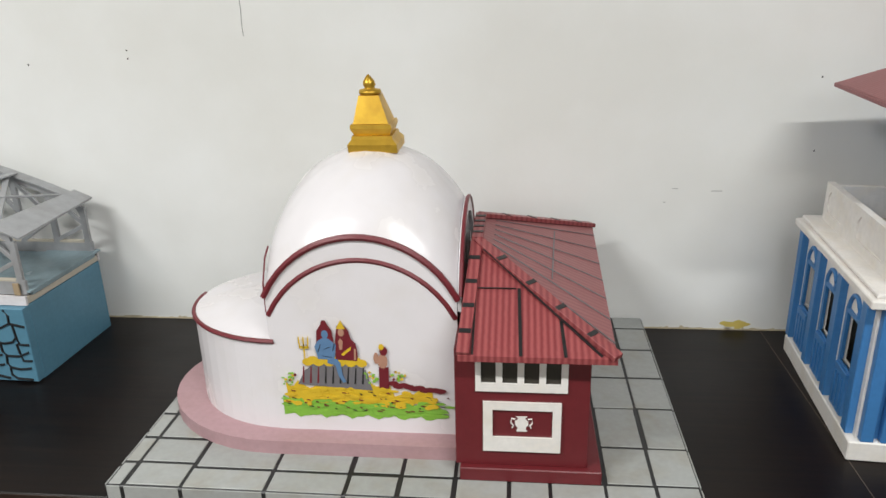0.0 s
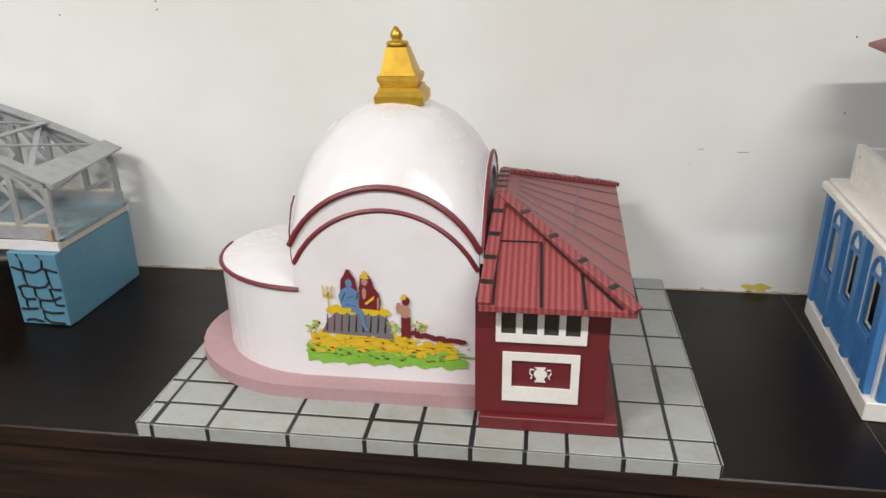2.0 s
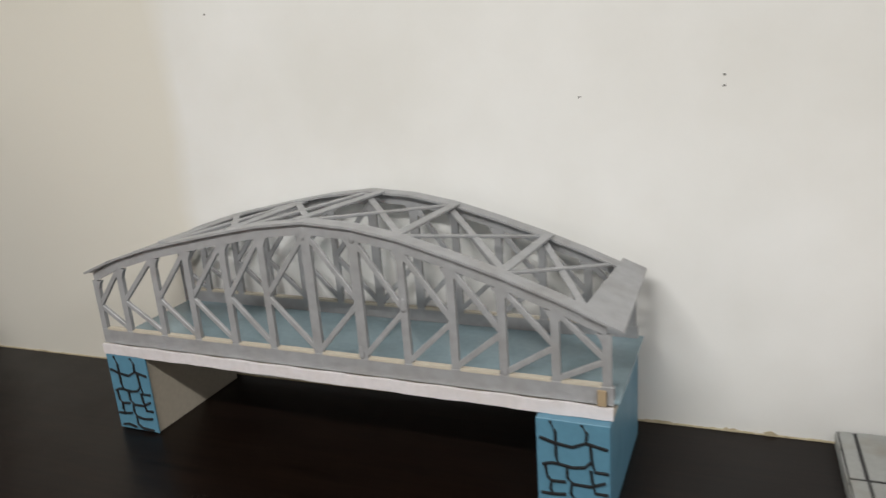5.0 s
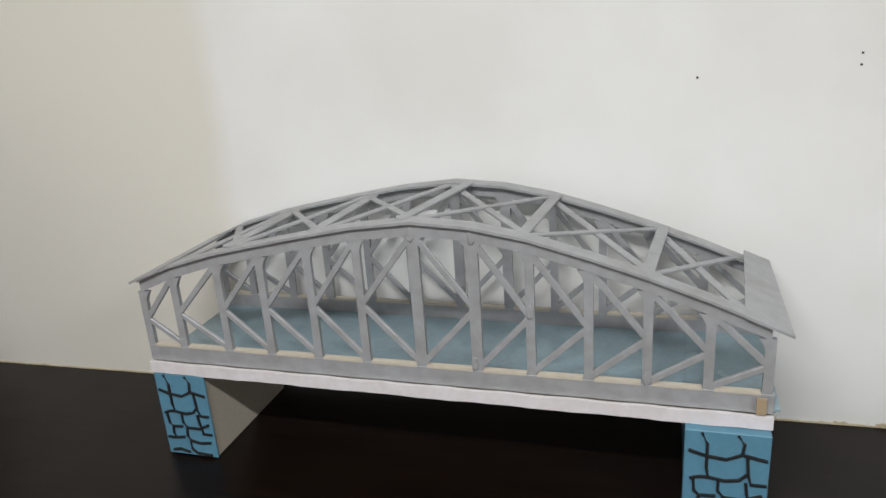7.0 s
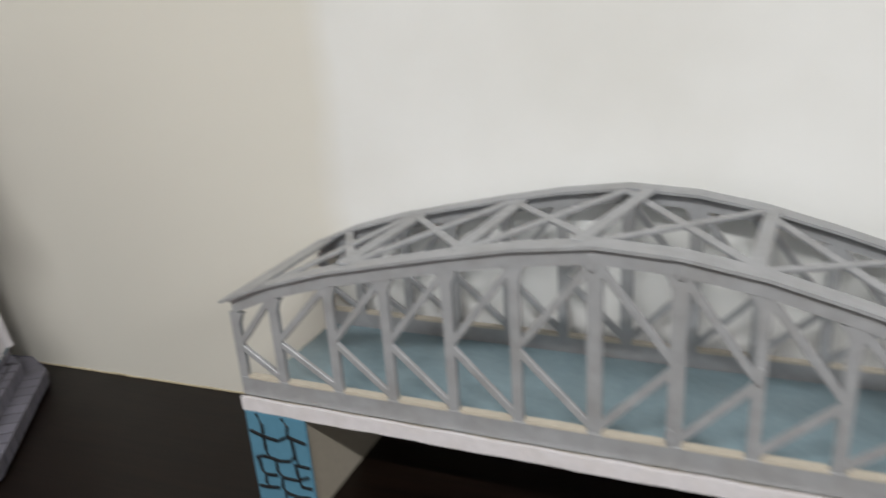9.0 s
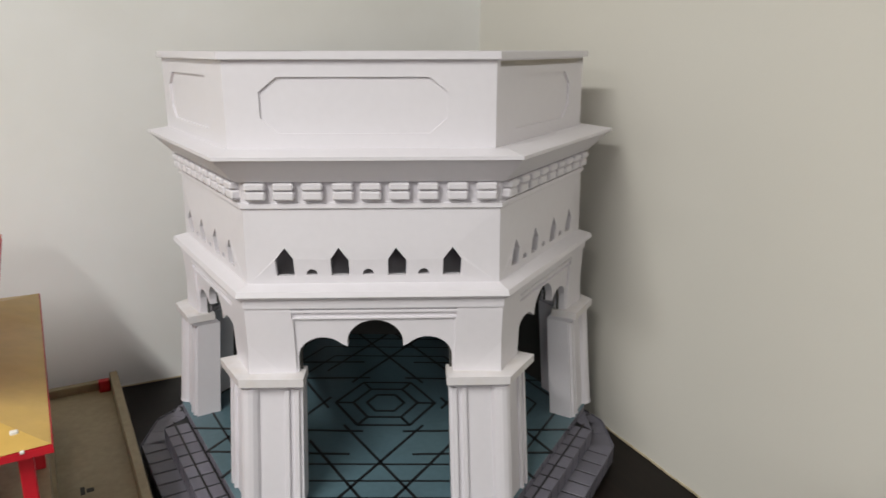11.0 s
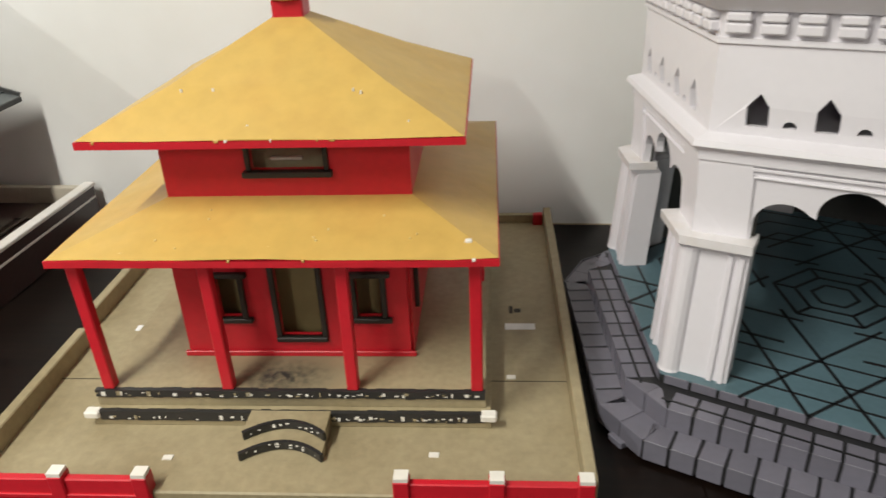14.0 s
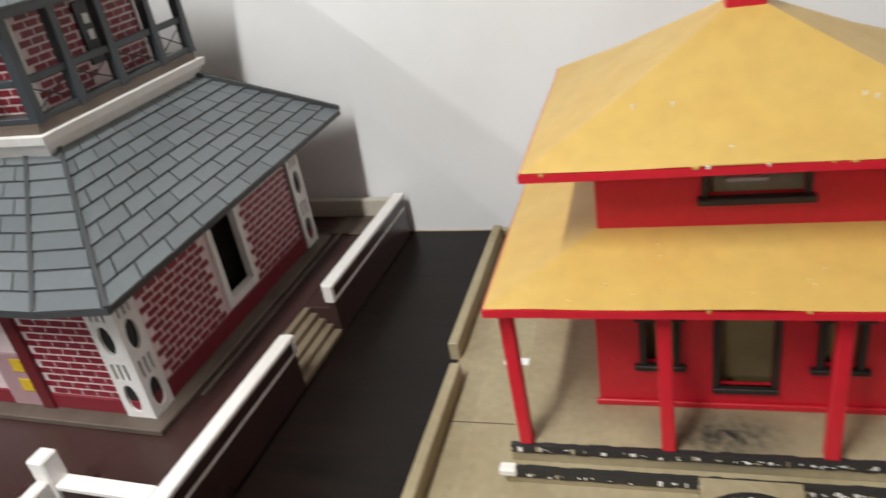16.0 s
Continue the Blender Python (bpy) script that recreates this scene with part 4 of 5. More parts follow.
        for s in (-1, 1):
            v = Vector((0.314, 0))
            e = (Vector(hexagon(0.314)[1]) - v).normalized()
            e = Vector((e.x, e.y * s))
            n = Vector((e.y * s, -e.x * s)) * s
            n = n if n.x > 0 else -n
            for d, hgt in ((0.048, 0.252), (0.060, 0.252)):
                p = v + e * d + n * 0.001
                put("rib", beam(bm_new(), (p.x, p.y, F2), (p.x, p.y, hgt), 0.006, 0.006, (n.x, n.y, 0)), pier)
        put("cap", prism(bm_new(), corner(0.330, 0.078, 0.040), 0.262, 0.274), pier, "projecting white pier cap", CAP_WHITE)
        put("cap_neck", frustum(bm_new(), corner(0.318, 0.069, 0.036), 0.254, corner(0.327, 0.076, 0.04), 0.262), pier)
        put("upper_shaft", prism(bm_new(), corner(0.307, 0.055, 0.02), 0.274, 0.372), pier)
    # lower walls with three-lobed arches
    for i in range(6):
        lobe = arc(0.0635, 0.296, 0.0305, 0, 140, 10)
        mid = arc(0, 0.318, 0.0340, -10, 190, 14)
        right = [(0.094, F2), (0.094, 0.296)] + lobe[1:]
        opening = right + mid + [(-x, zz) for x, zz in reversed(right)]
        r = 0.303
        outline = [(r / 2, F2 + 0.001), (r / 2, 0.376), (-r / 2, 0.376), (-r / 2, F2 + 0.001)]
        outline += [(x, max(zz, F2 + 0.001)) for x, zz in reversed(opening)]
        wl = part("arch_wall", plate(bm_new(), [outline], 0.010, face(i, r)), TOWER, tw, "white wall with a three-lobed arch")
        # lining added behind the wall to darken the tower interior
        part("inner_lining", plate(bm_new(), [[(x * 0.965, zz) for x, zz in outline]], 0.002, face(i, r) @ Matrix.Translation((0, 0, -0.0102))), SHADE_BOARD, wl, "added dark board shading the inside of the arch")
        # boards across the rear arches, coloured dark to deepen the interior shade
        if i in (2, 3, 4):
            part("back_board", plate(bm_new(), [rect(-0.14, F2 + 0.001, 0.14, 0.374)], 0.003, face(i, r) @ Matrix.Translation((0, 0, -0.0125))), SHADE_BOARD, wl, "dark board closing the arch, shade in its colour")
        m = face(i, r)
        for o, t in ((0.109, 0.0045), (0.098, 0.003)):
            zt = 0.366 - (0.109 - o) * 0.9
            for a, b in (((-o, 0.274), (-o, zt)), ((-o, zt), (o, zt)), ((o, zt), (o, 0.274))):
                part("moulding", beam(bm_new(), m @ Vector((*a, 0.001)), m @ Vector((*b, 0.001)), t, 0.005, (m @ Vector((0, 0, 1)) - m.translation)), TOWER, wl)
        # upper wall with pointed windows
        r2 = 0.296
        holes = []
        for u in (-0.102, -0.0386, 0.0276, 0.0914):
            j = random.uniform(-0.0015, 0.0015)
            holes.append([(u - 0.0105, 0.4065), (u + 0.0105, 0.4065), (u + 0.0105, 0.427 + j), (u + j, 0.4415), (u - 0.0105, 0.427)])
        for u in (-0.0714, -0.006, 0.0586):
            holes.append([(u + 0.0068 * math.cos(a), 0.4075 + 0.0075 * math.sin(a)) for a in [math.pi * k / 8 for k in range(9)]])
        part("window_wall", plate(bm_new(), [rect(-r2 / 2, 0.400, r2 / 2, 0.488)] + holes, 0.008, face(i, r2)), TOWER, tw, "white wall with four pointed windows")
        # attic with a sunk panel, set a little off the middle
        off = Matrix.Translation((Vector(hexagon(1)[0]) - Vector(hexagon(1)[1])).to_3d() * 0.009)
        r3 = 0.301
        pan = [(x - 0.008, z) for x, z in ((-0.104, 0.596), (-0.084, 0.578), (0.084, 0.578), (0.104, 0.596), (0.104, 0.627), (0.084, 0.644), (-0.084, 0.644), (-0.104, 0.627))]
        at = part("attic_wall", plate(bm_new(), [rect(-r3 / 2, 0.560, r3 / 2, 0.666), pan], 0.003, off @ face(i, r3)), TOWER, tw, "white attic wall with a sunk panel")
        part("panel", plate(bm_new(), [rect(-r3 / 2 + 0.006, 0.561, r3 / 2 - 0.006, 0.666)], 0.006, off @ face(i, r3) @ Matrix.Translation((0, 0, -0.003))), TOWER, at)
    # bands round the tower
    ring(0.309, 0.372, 0.309, 0.386, "band", label="white moulded band")
    ring(0.313, 0.386, 0.318, 0.391, "band")
    ring(0.318, 0.391, 0.315, 0.3985, "ledge", label="white window ledge")
    ring(0.315, 0.3985, 0.296, 0.4015, "ledge")
    ring(0.293, 0.486, 0.300, 0.490, "band")
    ring(0.300, 0.490, 0.300, 0.4955, "band")
    dent = ring(0.296, 0.4955, 0.298, 0.523, "dentil_course", label="course of white dentil blocks")
    for i in range(6):
        md = face(i, 0.300)
        for k in range(9):
            u = (k - 4) * 0.0328 + random.uniform(-0.001, 0.001)
            bm = one_box((u - 0.012, 0.5, -0.006), (u + 0.012, 0.511, 0.0075), 0.002, md)
            box(bm, (u - 0.012, 0.512, -0.006), (u + 0.012, 0.521, 0.0095), 0.002, md)
            part("dentil", bm, TOWER, dent)
    ring(0.306, 0.522, 0.338, 0.551, "cornice", label="flared white cornice")
    ring(0.340, 0.551, 0.340, 0.555, "cornice")
    ring(0.340, 0.555, 0.308, 0.5605, "cornice")
    for i in range(6):
        m = off @ face(i, 0.308)
        part("rim", plate(bm_new(), [[(-0.1535, 0.664), (0.1535, 0.664), (0.1535, 0.673), (-0.1535, 0.673)]], 0.022, m), TOWER, tw)
    part("tower_top", prism(bm_new(), hexagon(0.292), 0.655, 0.662), CREAM, tw, "pale board closing the tower")
    # its near-black colour gives the shade under the tower ceiling
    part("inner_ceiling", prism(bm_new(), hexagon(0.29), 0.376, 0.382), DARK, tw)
    # as built by hand: the platform a little wide, the tower set back on it and leaning slightly
    ahead, side = Matrix.Rotation(radians(55.0), 3, "Z") @ Vector((-0.92, 0.392, 0)), Matrix.Rotation(radians(55.0), 3, "Z") @ Vector((0.392, 0.92, 0))
    platform = {"tread_joint": 1.04, "lower_step": 1.04, "upper_step": 1.04, "stone": 1.04, "foot": 1.04}
    shaped = set()
    for ob in tw.children_recursive:
        nm = ob.name.split(".")[0]
        if nm in platform:
            if ob.matrix_basis != Matrix():
                on_floor = ob.parent == fl
                grow = Matrix.Diagonal((1.085, 1.085, 1, 1)) if on_floor else Matrix.Diagonal((1.04, 1.04, 1, 1))
                ob.matrix_basis = Matrix.Translation((-0.026, -0.008, 0) if on_floor else (0, 0, 0)) @ grow @ ob.matrix_basis
                continue
        if ob.data in shaped:
            continue
        shaped.add(ob.data)
        for v in ob.data.vertices:
            x, y, z = v.co
            if nm in platform:
                v.co = (x * 1.04, y * 1.04, z)
            elif nm in ("floor", "floor_paint", "floor_line"):
                v.co = (x * 1.085 - 0.026, y * 1.085 - 0.008, z)
            else:
                k = float(np.interp(z, (0.078, 0.262, 0.385, 0.43, 0.5), (1.125, 1.077, 1.097, 1.115, 1.096)))
                h = float(np.interp(z, (0.078, 0.262, 0.3985, 0.4065, 0.555, 0.68), (0.078, 0.2505, 0.379, 0.3955, 0.554, 0.682)))
                p = Vector((x * k, y * k, h))
                up, tilt = h - F2, 0.0 if h < F2 + 0.002 else min(1.0, (h - F2) / 0.16)
                u, w = p.dot(side), p.dot(ahead)
                p += (-0.0208 * side + 0.037 * ahead) * up
                p.z += tilt * (0.0208 * u - 0.037 * w)
                v.co = p + Vector((-0.0408, -0.0129, 0))


tower()


# ---- yellow and red temple model ----
def yellow_temple():
    ox, oy = -2.4026, -0.0927
    ang = 92.28
    te = thing("temple_model", "red temple model with two yellow roofs on a khaki yard board", "model", pose(ox, oy, TABLE, 0, 0, ang))
    # drawn with x along the front and y towards the wall
    DESIGN[te] = Matrix.Diagonal((1.03, 1.035, 1.03, 1))
    B = 0.034
    yard = part("yard_board", one_box((0.016, 0.0, 0), (0.745, 0.715, B), 0.002), KHAKI, te, "khaki painted yard board")
    part("yard_seam", one_box((0.01, 0.205, B), (0.74, 0.2062, B + 0.0004), 0), DARK, yard)
    # low side walls; the left one is broken
    for a, b, y0, y1 in ((0.018, 0.033, 0.0, 0.292), (0.004, 0.019, 0.335, 0.70), (0.735, 0.749, 0.0, 0.712)):
        part("yard_wall", one_box((a, y0, B - 0.002), (b, y1, B + 0.028), 0.0015), KHAKI, yard)
    part("yard_wall", one_box((0.0, 0.702, B - 0.002), (0.745, 0.714, B + 0.016), 0.0015), KHAKI, yard)
    part("yard_post", one_box((0.715, 0.690, B - 0.002), (0.733, 0.702, B + 0.022), 0.0015), RED, yard, "red corner post")
    for (a, b), posts in (((0.03, 0.245), (0.04, 0.142, 0.240)), ((0.525, 0.745), (0.535, 0.64, 0.737))):
        fe = part("front_fence", one_box((a, -0.002, 0.004), (b, 0.008, B + 0.019), 0.0015), RED, yard, "low red front wall")
        part("fence_band", one_box((a, -0.0045, B - 0.008), (b, -0.0015, B - 0.002), 0.0008), RED, fe)
        for x in posts:
            part("fence_post", one_box((x - 0.009, -0.006, 0.004), (x + 0.009, 0.012, B + 0.025), 0.0015), RED, fe)
            part("fence_post_top", one_box((x - 0.008, -0.005, B + 0.0235), (x + 0.008, 0.010, B + 0.0295), 0.0025), CHIP, fe, "chipped white post top")
    # plinth of two thin slabs with worn black edges
    P = 0.080
    pl = part("plinth", one_box((0.128, 0.112, B), (0.634, 0.60, B + 0.022), 0.001), KHAKI, te, "khaki plinth with worn black front edges")
    part("plinth_slab", one_box((0.132, 0.124, B + 0.022), (0.628, 0.585, P), 0.001), KHAKI_SOOTY, pl)
    for z0, z1, y, a, b in ((P - 0.011, P + 0.0006, 0.124, 0.133, 0.627), (B + 0.008, B + 0.0226, 0.112, 0.138, 0.627)):
        bm = bm_new()
        k = 40
        for i in range(k):
            u0, u1 = a + (b - a) * i / k, a + (b - a) * (i + 1) / k
            box(bm, (u0, y - 0.0016, z0 + 0.0016 * random.random()), (u1, y + 0.004 + 0.002 * random.random(), z1), 0)
        e = part("worn_edge", bm, WORN_BLACK, pl, "worn black painted edge")
        for i in range(64):
            u = random.uniform(a, b)
            s = random.uniform(0.0006, 0.0028)
            part("paint_chip", one_box((u - s, y - 0.0022, z0 + 0.002 + 0.006 * random.random()), (u + s, y - 0.0014, z0 + 0.003 + 0.007 * random.random()), 0), CHIP if i % 3 else KHAKI, e)
    for x in (0.13, 0.632):
        part("plinth_chip", one_box((x - 0.011, 0.106, B + 0.013), (x + 0.009, 0.120, B + 0.0235), 0.002), CHIP, pl, "bare white broken corner")
    # two little bowed steps
    for k, (y, z) in enumerate(((0.085, B + 0.024), (0.062, B + 0.012))):
        pts = [(0.335 + 0.1 * i / 12, y - 0.012 + 0.022 * (1 - (2 * i / 12 - 1) ** 2)) for i in range(13)]
        sp = part("front_step", prism(bm_new(), pts + [(0.435, 0.113), (0.335, 0.113)], B, z), KHAKI, pl)
        bm = bm_new()
        for p, q in zip(pts, pts[1:]):
            beam(bm, (p[0], p[1], z - 0.0052), (q[0], q[1], z - 0.0052), 0.0045, 0.0112, (0, 0, 1), 0)
        e = part("worn_edge", bm, WORN_BLACK, sp)
        for _ in range(16):
            p = pts[random.randrange(1, 12)]
            w, dz = random.uniform(0.0008, 0.003), random.uniform(-0.009, -0.001)
            part("paint_chip", one_box((p[0] - w, p[1] - 0.0030, z + dz), (p[0] + w, p[1] - 0.0018, z + dz + random.uniform(0.0006, 0.0015)), 0), CHIP, e)
    # hall
    hx0, hx1, hy0, hy1 = 0.228, 0.533, 0.201, 0.50

    def facade(y):
        m = upright((0, y, 0), (1, 0, 0))
        return m

    f = facade(hy0)
    door = rect(0.360, P + 0.031, 0.414, 0.226)
    w1, w2 = rect(0.283, P + 0.06, 0.312, 0.200), rect(0.463, P + 0.06, 0.495, 0.200)
    hall = part("hall_front", plate(bm_new(), [rect(hx0 + 0.002, P, hx1 - 0.004, 0.29), door, w1, w2], 0.008, f), RED, te, "red front wall with door and two windows")
    for nm, lo, hi in (("hall_side", (hx0, hy0 + 0.008, P), (hx0 + 0.008, hy1, 0.29)), ("hall_side", (hx1 - 0.008, hy0 + 0.008, P), (hx1, hy1, 0.29)), ("hall_back", (hx0, hy1 - 0.008, P), (hx1, hy1, 0.29))):
        part(nm, one_box(lo, hi, 0.0008), RED, te)
    part("hall_inside", one_box((hx0 + 0.01, 0.236, P), (hx1 - 0.01, 0.242, 0.28), 0), OLIVE, te)
    part("skirting", one_box((hx0 - 0.003, hy0 - 0.0045, P), (hx1 + 0.003, hy0, P + 0.008), 0.001), RED, hall)

    def frame_bars(x0, z0, x1, z1, t, over, y, host, foot=True):
        for lo, hi in (((x0 - t, y - 0.005, z0), (x0, y + 0.003, z1)), ((x1, y - 0.005, z0), (x1 + t, y + 0.003, z1))):
            part("frame_bar", one_box(lo, hi, 0.001), SILL, host)
        part("frame_bar", one_box((x0 - t - over, y - 0.007, z1), (x1 + t + over, y + 0.003, z1 + t), 0.001), SILL, host)
        if foot:
            part("frame_bar", one_box((x0 - t - over, y - 0.007, z0 - t), (x1 + t + over, y + 0.003, z0), 0.001), SILL, host)

    frame_bars(0.360, P + 0.031, 0.414, 0.226, 0.007, 0.0, hy0, hall)
    frame_bars(0.283, P + 0.06, 0.312, 0.200, 0.007, 0.006, hy0, hall)
    frame_bars(0.463, P + 0.06, 0.495, 0.200, 0.007, 0.006, hy0, hall)
    part("side_window", one_box((hx1 - 0.002, 0.24, 0.13), (hx1 + 0.006, 0.25, 0.205), 0.001), SILL, hall)
    for lean, x, y in ((0.022, 0.151, 0.132), (0.012, 0.305, 0.132), (0.0, 0.463, 0.132), (0.0, 0.617, 0.132), (0.0, 0.151, 0.54), (0.0, 0.617, 0.54), (0.0, 0.617, 0.40), (0.0, 0.151, 0.40)):
        part("post", beam(bm_new(), (x, y, P), (x - lean * 0.3, y + 0.004, 0.268), 0.0145, 0.0145, (0, 1, 0), 0.0015), RED, te, "red square post")

    # roofs
    def roof(name, ex0, ex1, ey0, ey1, ez, tx0, tx1, ty0, ty1, tz, label):
        def ring_pts(x0, x1, y0, y1, z, wob):
            out = []
            for (ax, ay), (bx, by) in zip([(x0, y0), (x1, y0), (x1, y1), (x0, y1)], [(x1, y0), (x1, y1), (x0, y1), (x0, y0)]):
                for i in range(10):
                    t = i / 10
                    out.append((ax + (bx - ax) * t, ay + (by - ay) * t, z + wob * noise.noise((ax + (bx - ax) * t * 9, ay * 9 + (by - ay) * t * 9, z))))
            return out
        bm = bm_new()
        e = ring_pts(ex0, ex1, ey0, ey1, ez, 0.003)
        mid = ring_pts((ex0 * 0.55 + tx0 * 0.45), (ex1 * 0.55 + tx1 * 0.45), (ey0 * 0.55 + ty0 * 0.45), (ey1 * 0.55 + ty1 * 0.45), ez + (tz - ez) * 0.42, 0.001)
        t = ring_pts(tx0, tx1, ty0, ty1, tz, 0)
        under = [(x, y, ez - 0.009 + 0.4 * (z - ez)) for x, y, z in e]
        rows = [[bm.verts.new(p) for p in r] for r in (e, mid, t)]
        for u, v in zip(rows, rows[1:]):
            for i in range(40):
                bm.faces.new((u[i], u[(i + 1) % 40], v[(i + 1) % 40], v[i]))
        bm.faces.new(rows[-1])
        bm.faces.new(rows[0][::-1])
        r = part(name, bm, YELLOW, te, label)
        bm = bm_new()
        o = 0.0015

        def out_pt(p, zz):
            cx, cy = (ex0 + ex1) / 2, (ey0 + ey1) / 2
            return (p[0] + (o if p[0] > cx else -o), p[1] + (o if p[1] > cy else -o), zz)
        a = [bm.verts.new(out_pt(p, p[2] - 0.001)) for p in e]
        b = [bm.verts.new(out_pt(p, q[2])) for p, q in zip(e, under)]
        for i in range(40):
            bm.faces.new((a[i], a[(i + 1) % 40], b[(i + 1) % 40], b[i]))
        bm.faces.new(b[::-1])
        bm.faces.new(a)
        part("eave_edge", bm, RED, r, "red painted eave edge")
        return r

    low = roof("lower_roof", 0.128, 0.643, 0.113, 0.60, 0.271, 0.236, 0.540, 0.222, 0.49, 0.302, "yellow painted lower hipped roof")
    up = part("upper_storey", plate(bm_new(), [rect(0.236, 0.300, 0.540, 0.40), rect(0.347, 0.336, 0.436, 0.388)], 0.008, facade(0.222)), RED, te, "red upper storey with one window")
    for lo, hi in (((0.236, 0.23, 0.30), (0.244, 0.48, 0.40)), ((0.532, 0.23, 0.30), (0.540, 0.48, 0.40)), ((0.236, 0.472, 0.30), (0.540, 0.48, 0.40))):
        part("storey_side", one_box(lo, hi, 0.0008), RED, up)
    part("storey_inside", one_box((0.246, 0.252, 0.303), (0.530, 0.258, 0.40), 0), KHAKI, up)
    frame_bars(0.347, 0.336, 0.436, 0.388, 0.006, 0.0, 0.222, up, False)
    part("frame_bar", one_box((0.337, 0.212, 0.3285), (0.446, 0.224, 0.336), 0.001), SILL, up)
    roof("upper_roof", 0.170, 0.607, 0.165, 0.530, 0.393, 0.368, 0.408, 0.322, 0.362, 0.496, "yellow painted upper hipped roof")
    fi = part("roof_finial", one_box((0.3685, 0.3225, 0.49), (0.4075, 0.3615, 0.517), 0.002), RED, te, "red box finial with yellow cap")
    cc = (0.388, 0.342)
    part("finial_cap", revolve(bm_new(), [(0.019, 0.515), (0.028, 0.517), (0.029, 0.520), (0.022, 0.524), (0.011, 0.530), (0.006, 0.533)], 20, cc), YELLOW, fi, "dull yellow round cap")
    part("finial_tip", revolve(bm_new(), [(0.006, 0.533), (0.008, 0.538), (0.0045, 0.542), (0.0045, 0.556), (0.001, 0.565)], 12, cc), YELLOW, fi)
    part("paper_strip", one_box((0.366, 0.2405, 0.341), (0.405, 0.2465, 0.345), 0.0005), CREAM, up, "pale strip lying inside the window")
    # marks: tape, stains and chips
    for x0, y0, x1, y1 in ((0.655, 0.330, 0.70, 0.346), (0.085, 0.325, 0.12, 0.340)):
        part("tape", one_box((x0, y0, B), (x1, y1, B + 0.0006), 0), METAL_WHITE, yard, "strip of old clear tape")
    for x0, y0, x1, y1 in ((0.662, 0.375, 0.668, 0.395), (0.670, 0.378, 0.680, 0.388), (0.145, 0.40, 0.152, 0.41), (0.13, 0.39, 0.138, 0.398)):
        part("dark_tear", one_box((x0, y0, B), (x1, y1, B + 0.0006), 0), DARK, yard)
    for x, y in ((0.14, 0.345), (0.655, 0.21), (0.56, 0.06), (0.24, 0.05)):
        part("paint_chip", one_box((x, y, B), (x + 0.012, y + 0.008, B + 0.0012), 0), CHIP, yard)
    for k in range(18):
        t, u = random.uniform(0.02, 0.95), random.uniform(0.08, 0.92)
        lower = k % 3 > 0
        ex0, ex1, ey, ez, tx0, tx1, ty, tz = (0.128, 0.643, 0.113, 0.271, 0.236, 0.540, 0.222, 0.302) if lower else (0.170, 0.607, 0.165, 0.393, 0.368, 0.408, 0.322, 0.496)
        t *= 0.5 if not lower else 0.9
        x, y, z = (ex0 + (ex1 - ex0) * u) * (1 - t) + (tx0 + (tx1 - tx0) * u) * t, ey + (ty - ey) * t, ez + (tz - ez) * t
        w, h = random.uniform(0.0006, 0.0016), random.uniform(0.0005, 0.0011)
        part("paint_chip", one_box((x - w, y - h, z - 0.003), (x + w, y + h, z + 0.0010), 0), PALE_YELLOW if k % 3 else CHIP, low, "bare spot in the yellow paint")
    for k in range(9):
        x, z = random.uniform(0.14, 0.63), random.choice(((0.2705, 0.113), (0.3925, 0.165)))
        if z[1] > 0.15:
            x = 0.175 + (x - 0.14) * 0.87
        w = random.uniform(0.0008, 0.003)
        part("edge_chip", one_box((x - w, z[1] - 0.0024, z[0] - 0.002), (x + w, z[1] + 0.002, z[0] + 0.0012), 0.0006), CHIP if k % 3 == 0 else YELLOW, low)
    part("roof_chip", one_box((0.4055, 0.263, 0.4510), (0.4105, 0.267, 0.4550), 0.0008), CHIP, low)
    part("roof_chip", one_box((0.606, 0.138, 0.275), (0.614, 0.144, 0.2815), 0.001), CHIP, low)


yellow_temple()


